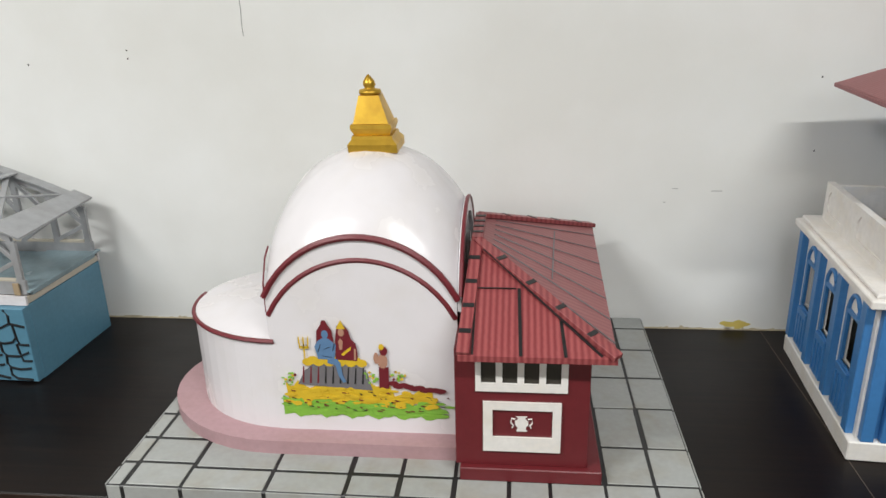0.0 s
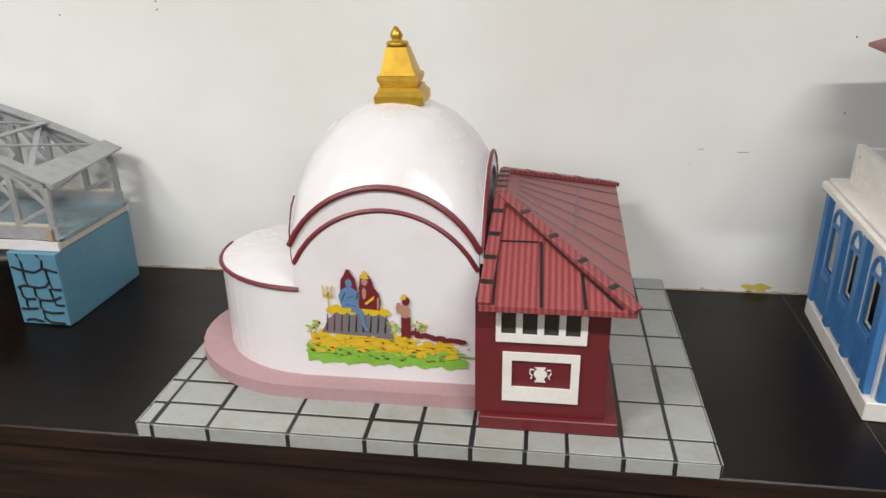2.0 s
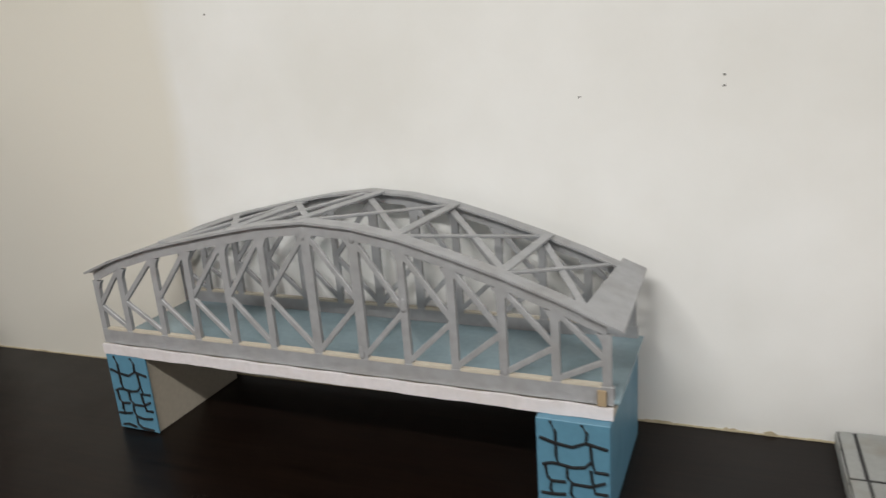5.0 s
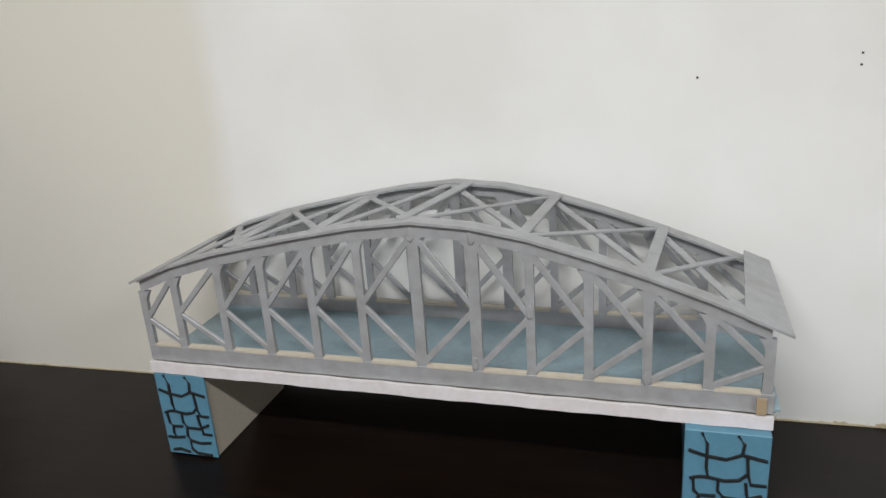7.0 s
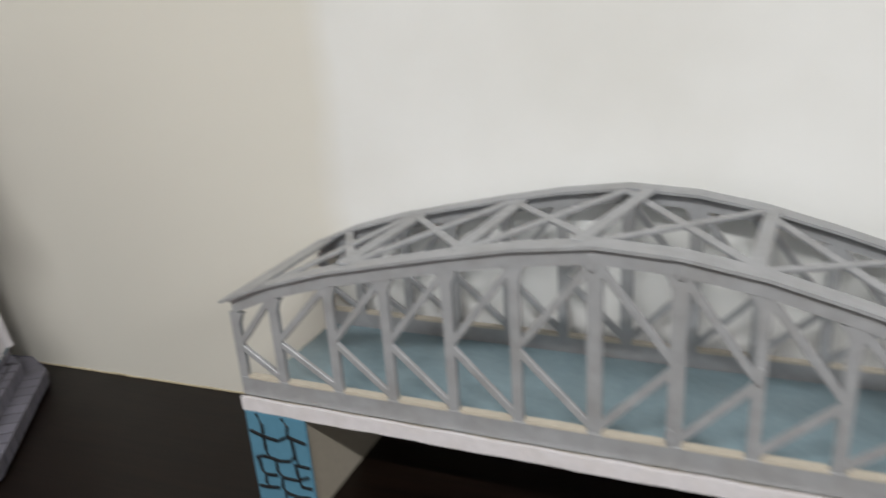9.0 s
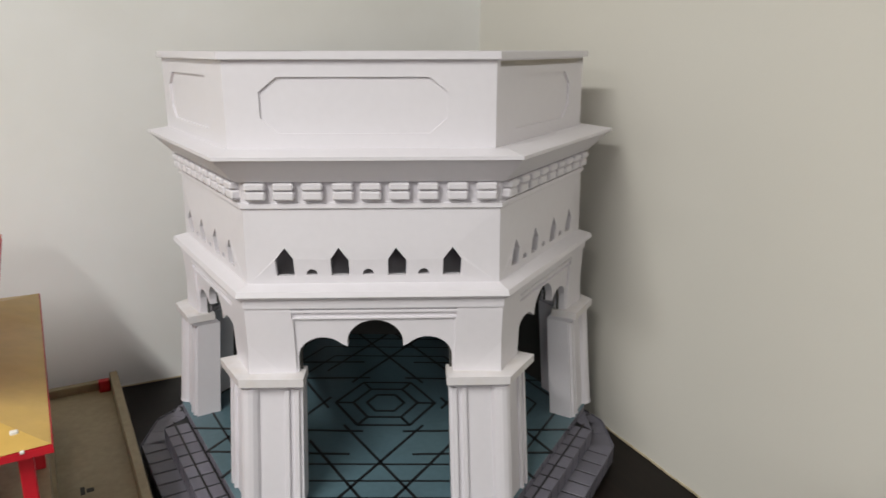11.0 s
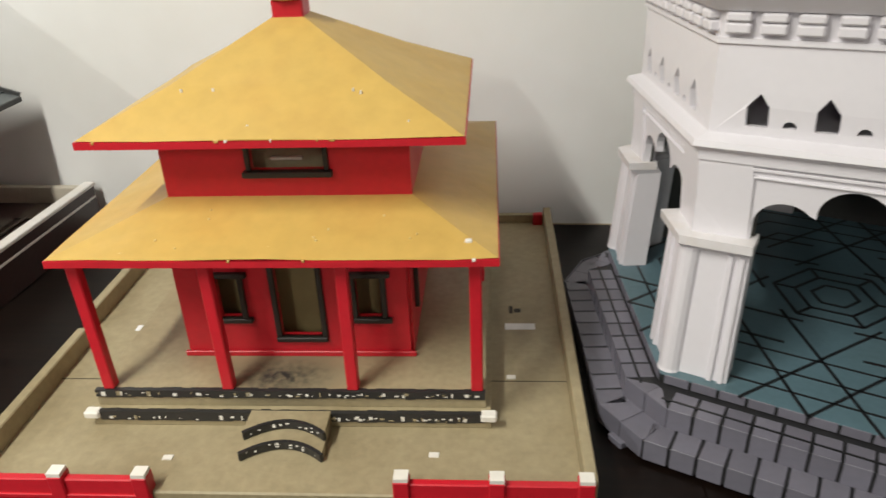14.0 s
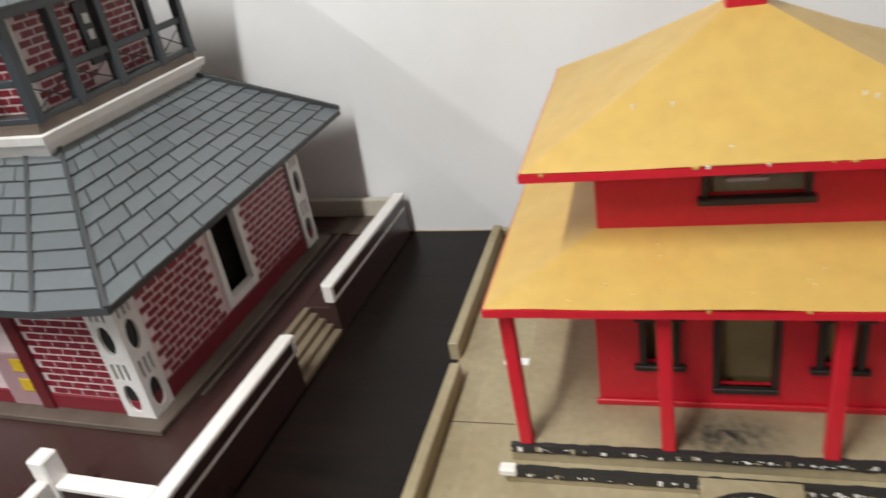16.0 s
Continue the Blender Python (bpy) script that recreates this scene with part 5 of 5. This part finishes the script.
# ---- brick building model ----
def brick_building():
    bk = thing("house_model", "brick-red house model with slate roof and brown terrace", "model", pose(-2.7702, -0.7604, TABLE, 0, 0, -0.97), Matrix.Diagonal((0.9714, 1.0, 1.07, 1)) @ pose(2.75, 0.7, -TABLE))
    Z = 0.80
    tx0, tx1, ty0, ty1 = -3.205, -2.36, -1.30, -0.272
    sx0, sx1 = -2.838, -2.69  # gap for the side stairs
    te = part("terrace", one_box((tx0, ty0, TABLE), (tx1, -0.335, Z), 0.002), BROWN, bk, "dark brown painted terrace")
    for a, b in ((tx0, sx0), (sx1, tx1)):
        part("terrace_edge", one_box((a, -0.335, TABLE), (b, ty1 - 0.004, Z), 0.0015), BROWN, te)
    for i in range(5):
        part("side_stair", one_box((sx0, -0.335, TABLE), (sx1, -0.336 + 0.0128 * (5 - i), TABLE + 0.0098 * (i + 1)), 0.001), STAIR_BROWN, te)
    # parapets with white copings and white bands
    for a, b in ((tx0, sx0), (sx1, tx1)):
        pp = part("parapet", one_box((a, ty1 - 0.014, TABLE), (b, ty1, 0.836), 0.001), BROWN, te, "brown parapet with white coping")
        part("coping", one_box((a - 0.001, ty1 - 0.019, 0.836), (b + 0.001, ty1 + 0.004, 0.844), 0.0015), WHITE_TRIM, pp)
        part("white_band", one_box((a + 0.004, ty1 - 0.001, 0.812), (b - 0.004, ty1 + 0.0015, 0.8165), 0.0005), WHITE_TRIM, pp)
        e = b if b < sx1 else a
        part("end_band", one_box((e - 0.005, ty1 - 0.016, 0.812), (e + 0.005, ty1 + 0.002, 0.842), 0.001), WHITE_TRIM, pp)
    fp = part("parapet", one_box((tx1 - 0.014, -0.43, TABLE), (tx1, ty1 - 0.015, 0.836), 0.001), BROWN, te, "brown parapet with white coping")
    part("coping", one_box((tx1 - 0.019, -0.43, 0.836), (tx1 + 0.004, ty1 - 0.02, 0.844), 0.0015), WHITE_TRIM, fp)
    part("parapet_post", one_box((tx1 - 0.022, -0.455, TABLE), (tx1 + 0.006, -0.43, 0.880), 0.0025), WHITE_TRIM, fp, "white end post")
    part("stair_rail", one_box((tx1 + 0.006, -0.452, 0.80), (tx1 + 0.10, -0.434, 0.852), 0.002, None), WHITE_TRIM, fp)
    # walls of the house
    wx0, wx1, wy0, wy1, zt = -3.065, -2.53, -1.15, -0.42, 1.0
    part("house_foot", one_box((wx0 - 0.02, wy0, Z), (wx1 + 0.03, wy1 + 0.03, Z + 0.010), 0.0015), DUSTY, bk, "dusty brown footing board")
    part("cross_wall", one_box((tx0, -0.62, Z), (tx0 + 0.016, ty1 - 0.02, 0.836), 0.0015), CREAM, te, "pale low wall at the terrace end")
    part("dusty_strip", one_box((wx0 - 0.05, wy1 + 0.034, Z), (wx1 - 0.06, wy1 + 0.042, Z + 0.004), 0.001), DUSTY, te)
    part("dusty_strip", one_box((tx0 + 0.017, -0.40, Z), (tx0 + 0.10, ty1 - 0.02, Z + 0.003), 0.001), DUSTY, te)
    zb = Z + 0.010
    f = upright((0, wy1, 0), (-1, 0, 0))
    win = rect(2.762, 0.856, 2.838, 0.995)
    side = part("side_wall", plate(bm_new(), [rect(-wx1, zb, -wx0, zt), win], 0.010, f), MORTAR, bk, "red brick wall with white joints")
    front = part("front_wall", one_box((wx1 - 0.010, wy0, zb), (wx1, wy1 - 0.0105, zt), 0), MORTAR, bk, "red brick wall with white joints")
    part("back_wall", one_box((wx0, wy0, zb), (wx0 + 0.01, wy1 - 0.0105, zt), 0), MAROON, bk)
    # solid dark filling painted as the shade within the house
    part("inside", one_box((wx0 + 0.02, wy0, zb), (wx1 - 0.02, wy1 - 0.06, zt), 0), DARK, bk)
    part("base_band", one_box((wx0, wy1 - 0.002, zb), (wx1, wy1 + 0.0035, zb + 0.028), 0.0008), BRICK, side, "plain dark red base band")
    part("base_band", one_box((wx1 - 0.002, wy0, zb), (wx1 + 0.0035, wy1, zb + 0.024), 0.0008), BRICK, front)
    bw, bh, gx, gz = 0.0235, 0.0086, 0.0028, 0.0028
    mesh_s = finish("brick", one_box((-bw / 2, 0, -bh / 2), (bw / 2, 0.0006, bh / 2), 0), BRICK)
    mesh_h = finish("brick", one_box((-bw / 4, 0, -bh / 2), (bw / 4, 0.0006, bh / 2), 0), BRICK)
    bw2, gx2 = 0.0245, 0.0024
    mesh_f = finish("brick", one_box((0, -bw2 / 2, -bh / 2), (0.0006, bw2 / 2, bh / 2), 0), BRICK)
    z0 = zb + 0.028
    rows = int((zt - z0) / (bh + gz))
    for r in range(rows):
        z = z0 + (r + 0.5) * (bh + gz)
        x = wx0 + 0.044 + (bw / 2 if r % 2 else 0)
        while x < wx1 - 0.044:
            if not -2.854 < x < -2.746:
                piece("brick", mesh_s if min(abs(x + 2.854), abs(x + 2.746)) > 0.004 else mesh_h, side, Matrix.Translation((x, wy1, z)))
            x += bw + gx
        y = wy1 - 0.050 - (bw2 / 2 if r % 2 else 0)
        while y > wy1 - 0.17:
            piece("brick", mesh_f, front, Matrix.Translation((wx1, y, z - 0.004)))
            y -= bw2 + gx2
    # window in the side wall, white frame
    wf = f @ Matrix.Translation((0, 0, 0.006))
    part("window_frame", plate(bm_new(), [rect(2.755, 0.845, 2.848, 0.999), rect(2.766, 0.858, 2.836, 0.999 - 0.002)], 0.012, wf), WHITE_TRIM, side, "white window frame")
    # pierced white corner posts
    for cx, cy, sx in ((wx1, wy1, 1), (wx0, wy1, -1)):
        def pierced(w, h):
            holes = []
            for base in (0.004, 0.096):
                holes.append([(w / 2 + 0.0118 * math.cos(a), base + 0.028 + 0.0225 * math.sin(a)) for a in [2 * math.pi * k / 14 for k in range(14)]])
                for k in (-1, 0, 1):
                    holes.append(rect(w / 2 + 0.0105 * k - 0.0026, base + 0.057, w / 2 + 0.0105 * k + 0.0026, base + 0.084))
            return [rect(0, 0, w, h)] + holes
        w = 0.044
        m = upright((cx + (0.0065 if sx > 0 else w - 0.0065), cy + 0.0065, zb), (-1, 0, 0))
        post = part("corner_post", plate(bm_new(), pierced(w, zt - zb), 0.005, m), WHITE_TRIM, bk, "white pierced corner post")
        part("post_dark", one_box((min(cx, cx - sx * w) + 0.003, cy - 0.002, zb), (max(cx, cx - sx * w) - 0.003, cy + 0.001, zt), 0), BLACK, post)
        if sx > 0:
            m2 = upright((cx + 0.0066, cy + 0.0012 - w, zb), (0, 1, 0))
            part("post_side", plate(bm_new(), pierced(w, zt - zb), 0.005, m2), WHITE_TRIM, post)
            part("post_dark", one_box((cx - 0.002, cy - w + 0.003, zb), (cx + 0.001, cy - 0.003, zt), 0), BLACK, post)
    # coloured panel beside the front bricks
    part("door_jamb", one_box((wx1, wy1 - 0.20, zb), (wx1 + 0.008, wy1 - 0.178, zt), 0.001), MAROON, front)
    part("door_panel", one_box((wx1, wy1 - 0.26, zb), (wx1 + 0.004, wy1 - 0.20, 0.9), 0.001), PINK, front, "pink panel with yellow squares")
    for z in (0.838, 0.872):
        part("yellow_square", one_box((wx1 + 0.004, wy1 - 0.225, z), (wx1 + 0.006, wy1 - 0.204, z + 0.02), 0), MURAL_YELLOW, front)
    # slate roof: slopes with a narrow blunt hip between them
    ez, rz = 1.020, 1.138
    E1, E2 = Vector((-2.468, -0.352, ez)), Vector((-2.453, -0.452, ez))
    R1, R2 = Vector((-2.690, -0.560, rz)), Vector((-2.684, -0.618, rz))
    EB, RB = Vector((-3.17, -0.352, ez + 0.006)), Vector((-3.045, -0.560, rz))
    EF, RF = Vector((-2.453, -1.2, ez)), Vector((-2.684, -1.05, rz))

    def slope(name, a, b, c, d, across, rows, label=""):
        """a, b along the eave; d, c along the top. Shingles in courses, with dark gaps."""
        bm = bm_new()
        n = (b - a).cross(d - a).normalized()
        n = n if n.z > 0 else -n
        v0 = [bm.verts.new(p) for p in (a, b, c, d)]
        v1 = [bm.verts.new(p - Vector((0, 0, 0.008))) for p in (a, b, c, d)]
        bm.faces.new(v0), bm.faces.new(v1[::-1])
        for i in range(4):
            j = (i + 1) % 4
            bm.faces.new((v0[i], v1[i], v1[j], v0[j]))
        host = part(name, bm, SLATE_GAP, bk, label)
        for r in range(rows):
            t0, t1 = r / rows, (r + 1) / rows - 0.07 / rows
            for k in range(-1, across + 1):
                shift = 0.5 * (r % 2) if across > 1 else 0.0
                s0, s1 = (k + shift + random.uniform(-0.012, 0.012)) / across, (k + 1 + shift - 0.06 + random.uniform(-0.012, 0.012)) / across
                s0, s1 = max(s0, 0.0), min(s1, 1.0)
                if s1 - s0 < 0.02:
                    continue
                q = [a.lerp(b, s0).lerp(d.lerp(c, s0), t0), a.lerp(b, s1).lerp(d.lerp(c, s1), t0), a.lerp(b, s1).lerp(d.lerp(c, s1), t1), a.lerp(b, s0).lerp(d.lerp(c, s0), t1)]
                lift = [0.0035, 0.0035, 0.001, 0.001]
                bmq = bm_new()
                u0 = [bmq.verts.new(p + n * h) for p, h in zip(q, lift)]
                u1 = [bmq.verts.new(p + n * 0.0002) for p in q]
                bmq.faces.new(u0)
                for i in range(4):
                    j = (i + 1) % 4
                    bmq.faces.new((u0[i], u1[i], u1[j], u0[j]))
                part("shingle", bmq, SLATE, host)
        return host

    slope("side_slope", E1, EB, RB, R1, 10, 9, "grey slate shingled roof slope")
    slope("hip_slope", E2, E1, R1, R2, 1, 9)
    slope("front_slope", EF, E2, R2, RF, 12, 9, "grey slate shingled roof slope")
    for p, q in ((E1, R1), (E2, R2)):
        part("hip_line", beam(bm_new(), p + Vector((0, 0, 0.0035)), q + Vector((0, 0, 0.0035)), 0.006, 0.003, bevel=0), SLATE_GAP, bk)
    part("verge", beam(bm_new(), EB + Vector((0, 0, 0.004)), RB + Vector((0, 0, 0.004)), 0.012, 0.008), SLATE_GAP, bk)
    # upper storey: white trim, dark posts and rails, brick walls behind
    part("upper_trim", frustum(bm_new(), [(-3.04, -1.1), (-2.672, -1.1), (-2.672, -0.562), (-3.04, -0.562)], rz - 0.006, [(-3.055, -1.1), (-2.657, -1.1), (-2.657, -0.547), (-3.055, -0.547)], 1.154), WHITE_TRIM, bk, "white moulded trim")
    part("upper_trim", frustum(bm_new(), [(-3.058, -1.1), (-2.654, -1.1), (-2.654, -0.544), (-3.058, -0.544)], 1.154, [(-3.062, -1.1), (-2.650, -1.1), (-2.650, -0.540), (-3.062, -0.540)], 1.166), WHITE_TRIM, bk)
    part("balcony_floor", one_box((-3.05, -1.1, 1.166), (-2.662, -0.552, 1.180), 0), DUSTY, bk)
    us = part("upper_wall", one_box((-3.0, -1.1, 1.18), (-2.715, -0.600, 1.315), 0.001), MORTAR, bk, "upper brick wall with white corner")
    for r in range(11):
        z = 1.188 + r * 0.0114
        x = -2.99 + (0.011 if r % 2 else 0)
        while x < -2.735:
            if not -2.885 < x < -2.85:
                piece("brick", mesh_s, us, Matrix.Translation((x, -0.600, z)))
            x += bw + gx
        y = -0.62 - (0.012 if r % 2 else 0)
        while y > -0.72:
            piece("brick", mesh_f, us, Matrix.Translation((-2.715, y, z)))
            y -= bw2 + gx2
    part("upper_corner", one_box((-2.729, -0.612, 1.18), (-2.711, -0.596, 1.315), 0.001), WHITE_TRIM, us)
    part("upper_corner", one_box((-3.004, -0.612, 1.18), (-2.988, -0.596, 1.315), 0.001), WHITE_TRIM, us)
    part("upper_window", one_box((-2.884, -0.6, 1.21), (-2.851, -0.594, 1.30), 0.001), BLACK, us)
    # white boxes imitating reflections on the dark window
    for z in (1.245, 1.268):
        part("window_glint", one_box((-2.874, -0.594, z), (-2.862, -0.5925, z + 0.014), 0), WHITE_TRIM, us)
    rail = part("balcony_rail", one_box((-3.05, -0.562, 1.180), (-2.665, -0.552, 1.188), 0.001), FRAME_GREY, bk, "dark grey balcony rail with wire braces")
    part("top_rail", one_box((-3.05, -0.561, 1.228), (-2.665, -0.553, 1.238), 0.001), FRAME_GREY, rail)
    posts = [-3.047, -2.963, -2.855, -2.760, -2.671]
    for x in posts:
        part("rail_post", one_box((x - 0.0075, -0.5655, 1.178), (x + 0.0075, -0.5485, 1.325), 0.001), FRAME_GREY, rail)
    for a, b in zip(posts, posts[1:]):
        part("wire", sweep(bm_new(), [(a, -0.557, 1.188), (b, -0.557, 1.226)], 0.001, 5), BLACK, rail)
        part("wire", sweep(bm_new(), [(a, -0.558, 1.226), (b, -0.558, 1.188)], 0.001, 5), BLACK, rail)
    for z0, z1 in ((1.180, 1.188), (1.228, 1.238)):
        part("side_rail", one_box((-2.673, -1.05, z0), (-2.663, -0.564, z1), 0.001), FRAME_GREY, rail)
    part("rail_post", one_box((-2.676, -0.66, 1.178), (-2.662, -0.645, 1.325), 0.001), FRAME_GREY, rail)
    slope("upper_slope", Vector((-2.640, -0.535, 1.322)), Vector((-3.07, -0.535, 1.322)), Vector((-2.90, -0.82, 1.50)), Vector((-2.81, -0.82, 1.50)), 10, 6, "grey slate shingled upper roof")
    slope("upper_slope", Vector((-2.640, -1.12, 1.322)), Vector((-2.640, -0.537, 1.322)), Vector((-2.81, -0.82, 1.50)), Vector((-2.81, -0.84, 1.50)), 10, 6)
    part("upper_ceiling", one_box((-3.06, -1.1, 1.310), (-2.65, -0.54, 1.3135), 0), FRAME_GREY, bk)


brick_building()


# ---- blue building model ----
def blue_building():
    bl = thing("house_model", "blue and white palace model with dull red roof", "model", pose(0.524, 0.982, TABLE, 0, 0, -4.1), Matrix.Diagonal((1.0, 1.045, 1.0, 1)) @ pose(-0.572, -1.027, -TABLE))
    x0, x1, y0, y1 = 0.585, 1.25, 1.04, 1.40
    part("base", one_box((x0 - 0.013, y0 - 0.013, TABLE), (x1, y1, 0.785), 0.002), WHITE_TRIM, bl, "white painted base")
    zb, zt = 0.785, 1.022
    f = upright((x0, 0, 0), (0, -1, 0))
    bays = [(-1.385, -1.295), (-1.275, -1.185), (-1.165, -1.072)]
    holes = [rect(a + 0.022, 0.872, b - 0.022, 0.962) for a, b in bays]
    wall = part("side_wall", plate(bm_new(), [rect(-y1, zb, -y0, zt)] + holes, 0.008, f), WHITE_TRIM, bl, "white wall with blue posts and windows")
    part("front_wall", one_box((x0 + 0.001, y0, zb), (x1, y0 + 0.008, zt), 0.001), BLUE, bl)
    # dark box put in as shade behind the windows
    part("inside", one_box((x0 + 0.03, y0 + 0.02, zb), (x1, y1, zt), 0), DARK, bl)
    for y in (1.395, 1.285, 1.175, 1.062):
        part("post", one_box((x0 - 0.012, y - 0.012, zb), (x0 + 0.002, y + 0.010, zt - 0.004), 0.0015), BLUE, wall, "blue post")
    for a, b in bays:
        c = -(a + b) / 2
        w = part("window", plate(bm_new(), [rect(a + 0.015, 0.86, b - 0.015, 0.968), rect(a + 0.024, 0.872, b - 0.024, 0.96)], 0.006, f @ Matrix.Translation((0, 0, 0.003))), BLUE, wall, "blue window with shutter and fanlight")
        part("shutter", one_box((x0 - 0.008, c - 0.026, zb + 0.004), (x0 + 0.001, c + 0.026, 0.868), 0.001), BLUE, w)
        for k in (-1, 0, 1):
            part("slat", one_box((x0 - 0.010, c + 0.015 * k - 0.003, zb + 0.012), (x0 - 0.007, c + 0.015 * k + 0.003, 0.855), 0), BLUE, w)
        part("fanlight", sweep(bm_new(), [(x0 - 0.002, c + 0.022 * math.cos(a2), 0.968 + 0.030 * math.sin(a2)) for a2 in [math.pi * k / 10 for k in range(11)]], 0.004, 6), BLUE, w)
    for k in range(3):
        part("corner_strip", one_box((x0 + 0.004 + 0.03 * k, y0 - 0.012, zb), (x0 + 0.024 + 0.03 * k, y0 + 0.002, zt - 0.004), 0.0015), BLUE, bl)
    part("cornice", one_box((x0 - 0.022, y0 - 0.025, zt), (x1, y1 + 0.012, zt + 0.014), 0.002), WHITE_TRIM, bl, "white cornice")
    part("cornice", one_box((x0 - 0.012, y0 - 0.015, zt + 0.014), (x1, y1 + 0.006, zt + 0.022), 0.002), WHITE_TRIM, bl)
    panels = [[(-1.37, 1.075), (-1.36, 1.063), (-1.29, 1.063), (-1.28, 1.075), (-1.28, 1.092), (-1.29, 1.104), (-1.36, 1.104), (-1.37, 1.092)], [(-1.22, 1.075), (-1.21, 1.063), (-1.10, 1.063), (-1.09, 1.075), (-1.09, 1.092), (-1.10, 1.104), (-1.21, 1.104), (-1.22, 1.092)]]
    pa = part("parapet", plate(bm_new(), [rect(-1.385, 1.044, -1.05, 1.118)] + panels, 0.003, upright((x0 + 0.018, 0, 0), (0, -1, 0))), WHITE_TRIM, bl, "white parapet with sunk panels")
    part("parapet_back", one_box((x0 + 0.021, 1.05, 1.044), (x0 + 0.032, 1.385, 1.118), 0.001), WHITE_TRIM, pa)
    part("parapet", one_box((x0 + 0.034, 1.05, 1.044), (x1, 1.065, 1.118), 0.001), WHITE_TRIM, bl)
    part("parapet", one_box((x0 + 0.034, 1.375, 1.05), (x1, 1.386, 1.112), 0.001), WHITE_TRIM, bl)
    part("terrace_floor", one_box((x0 + 0.034, 1.066, 1.044), (x1, 1.385, 1.05), 0), CREAM, bl)
    part("upper_storey", one_box((0.70, 1.13, 1.05), (x1, 1.34, 1.308), 0.001), BLUE, bl, "blue upper storey")
    part("upper_band", one_box((0.692, 1.122, 1.14), (x1, 1.345, 1.152), 0.001), WHITE_TRIM, bl)
    bm = bm_new()
    frustum(bm, [(0.583, 1.06), (x1, 1.06), (x1, 1.36), (0.583, 1.36)], 1.308, [(0.86, 1.225), (x1, 1.225), (x1, 1.245), (0.86, 1.245)], 1.425)
    top = part("roof", bm, ROOF_DULL, bl, "dull red hipped roof")
    part("fascia", one_box((0.580, 1.057, 1.300), (x1, 1.363, 1.3075), 0.001), ROOF_DULL, top)


blue_building()

# ---- marks on the walls ----
def mark(name, x, z, w, h, mat, label):
    ob = new(name, finish(name, one_box((x - w / 2, NORTH - 0.0008, z - h / 2), (x + w / 2, NORTH + 0.001, z + h / 2), 0), mat))
    return tagged(ob, label, kind="structure")


for x, z in ((-0.838, 1.358), (0.583, 1.302), (-0.838, 1.375), (-1.066, 1.348), (-1.802, 1.536)):
    mark("wall_speck", x, z, 0.003, 0.003, SILL, "small dark speck on the wall")
ob = new("wall_crack", finish("wall_crack", sweep(bm_new(), [(-0.584, NORTH, 1.58), (-0.581, NORTH, 1.51), (-0.578, NORTH, 1.455), (-0.5795, NORTH, 1.425), (-0.5785, NORTH, 1.400)], 0.0006, 5), SILL))
tagged(ob, "thin dark crack in the wall paint", kind="structure")

joint = []
x = WEST + 0.02
while x < 1.4:
    joint.append((x, NORTH - 0.0005, TABLE + 0.001 + 0.0016 * noise.noise((x * 22, 1.0, 0))))
    x += 0.017
ob = new("wall_joint", finish("wall_joint", sweep(bm_new(), joint, 0.0021, 5), SEAM))
tagged(ob, "ragged yellowed plaster joint between wall and counter", kind="structure")
joint = []
y = -1.4
while y < NORTH - 0.02:
    joint.append((WEST + 0.0005, y, TABLE + 0.0005 + 0.0012 * noise.noise((y * 22, 4.0, 0))))
    y += 0.017
ob = new("wall_joint", finish("wall_joint", sweep(bm_new(), joint, 0.0018, 5), SEAM))
tagged(ob, "ragged yellowed plaster joint between wall and counter", kind="structure")
for k in range(46):
    x = random.choice((random.uniform(-0.95, -0.66), random.uniform(0.3, 0.56), random.uniform(-3.0, 0.6)))
    w, h = random.uniform(0.003, 0.014), random.uniform(0.002, 0.006)
    pts = [(x + w * math.cos(a) * random.uniform(0.6, 1), TABLE + h * 0.6 + h * math.sin(a) * random.uniform(0.5, 1)) for a in [2 * math.pi * i / 9 for i in range(9)]]
    ob = new("plaster_flake", finish("plaster_flake", plate(bm_new(), [pts], 0.0012, upright((0, NORTH - 0.0012, 0), (1, 0, 0))), SEAM if k % 3 else CHIP))
    tagged(ob, "ragged flake of old plaster above the counter", kind="structure")
pts = [(0.475 + 0.030 * math.cos(a) * (1 + 0.25 * math.sin(3 * a)), 0.762 + 0.010 * math.sin(a) * (1 + 0.3 * math.cos(5 * a))) for a in [2 * math.pi * i / 24 for i in range(24)]]
STAIN = paint("yellow_stain", (0.66, 0.52, 0.13), 0.6, blotch=40)
ob = new("wall_stain", finish("wall_stain", plate(bm_new(), [pts], 0.0004, upright((0, NORTH - 0.0006, 0), (1, 0, 0))), STAIN))
tagged(ob, "yellow stain low on the wall", kind="structure")
ob = new("counter_seam", finish("counter_seam", one_box((0.5285, 0.80, TABLE - 0.001), (0.5297, NORTH - 0.003, TABLE + 0.0003), 0), DUSTY))
tagged(ob, "fine joint between two counter boards", kind="structure")
for x, z, w, h in ((0.405, 1.07, 0.022, 0.0009), (0.32, 1.075, 0.012, 0.0007), (0.30, 1.045, 0.005, 0.0007), (0.588, 1.155, 0.002, 0.004)):
    mark("wall_scratch", x, z, w, h, MURAL_GREY, "faint grey scratch on the wall")
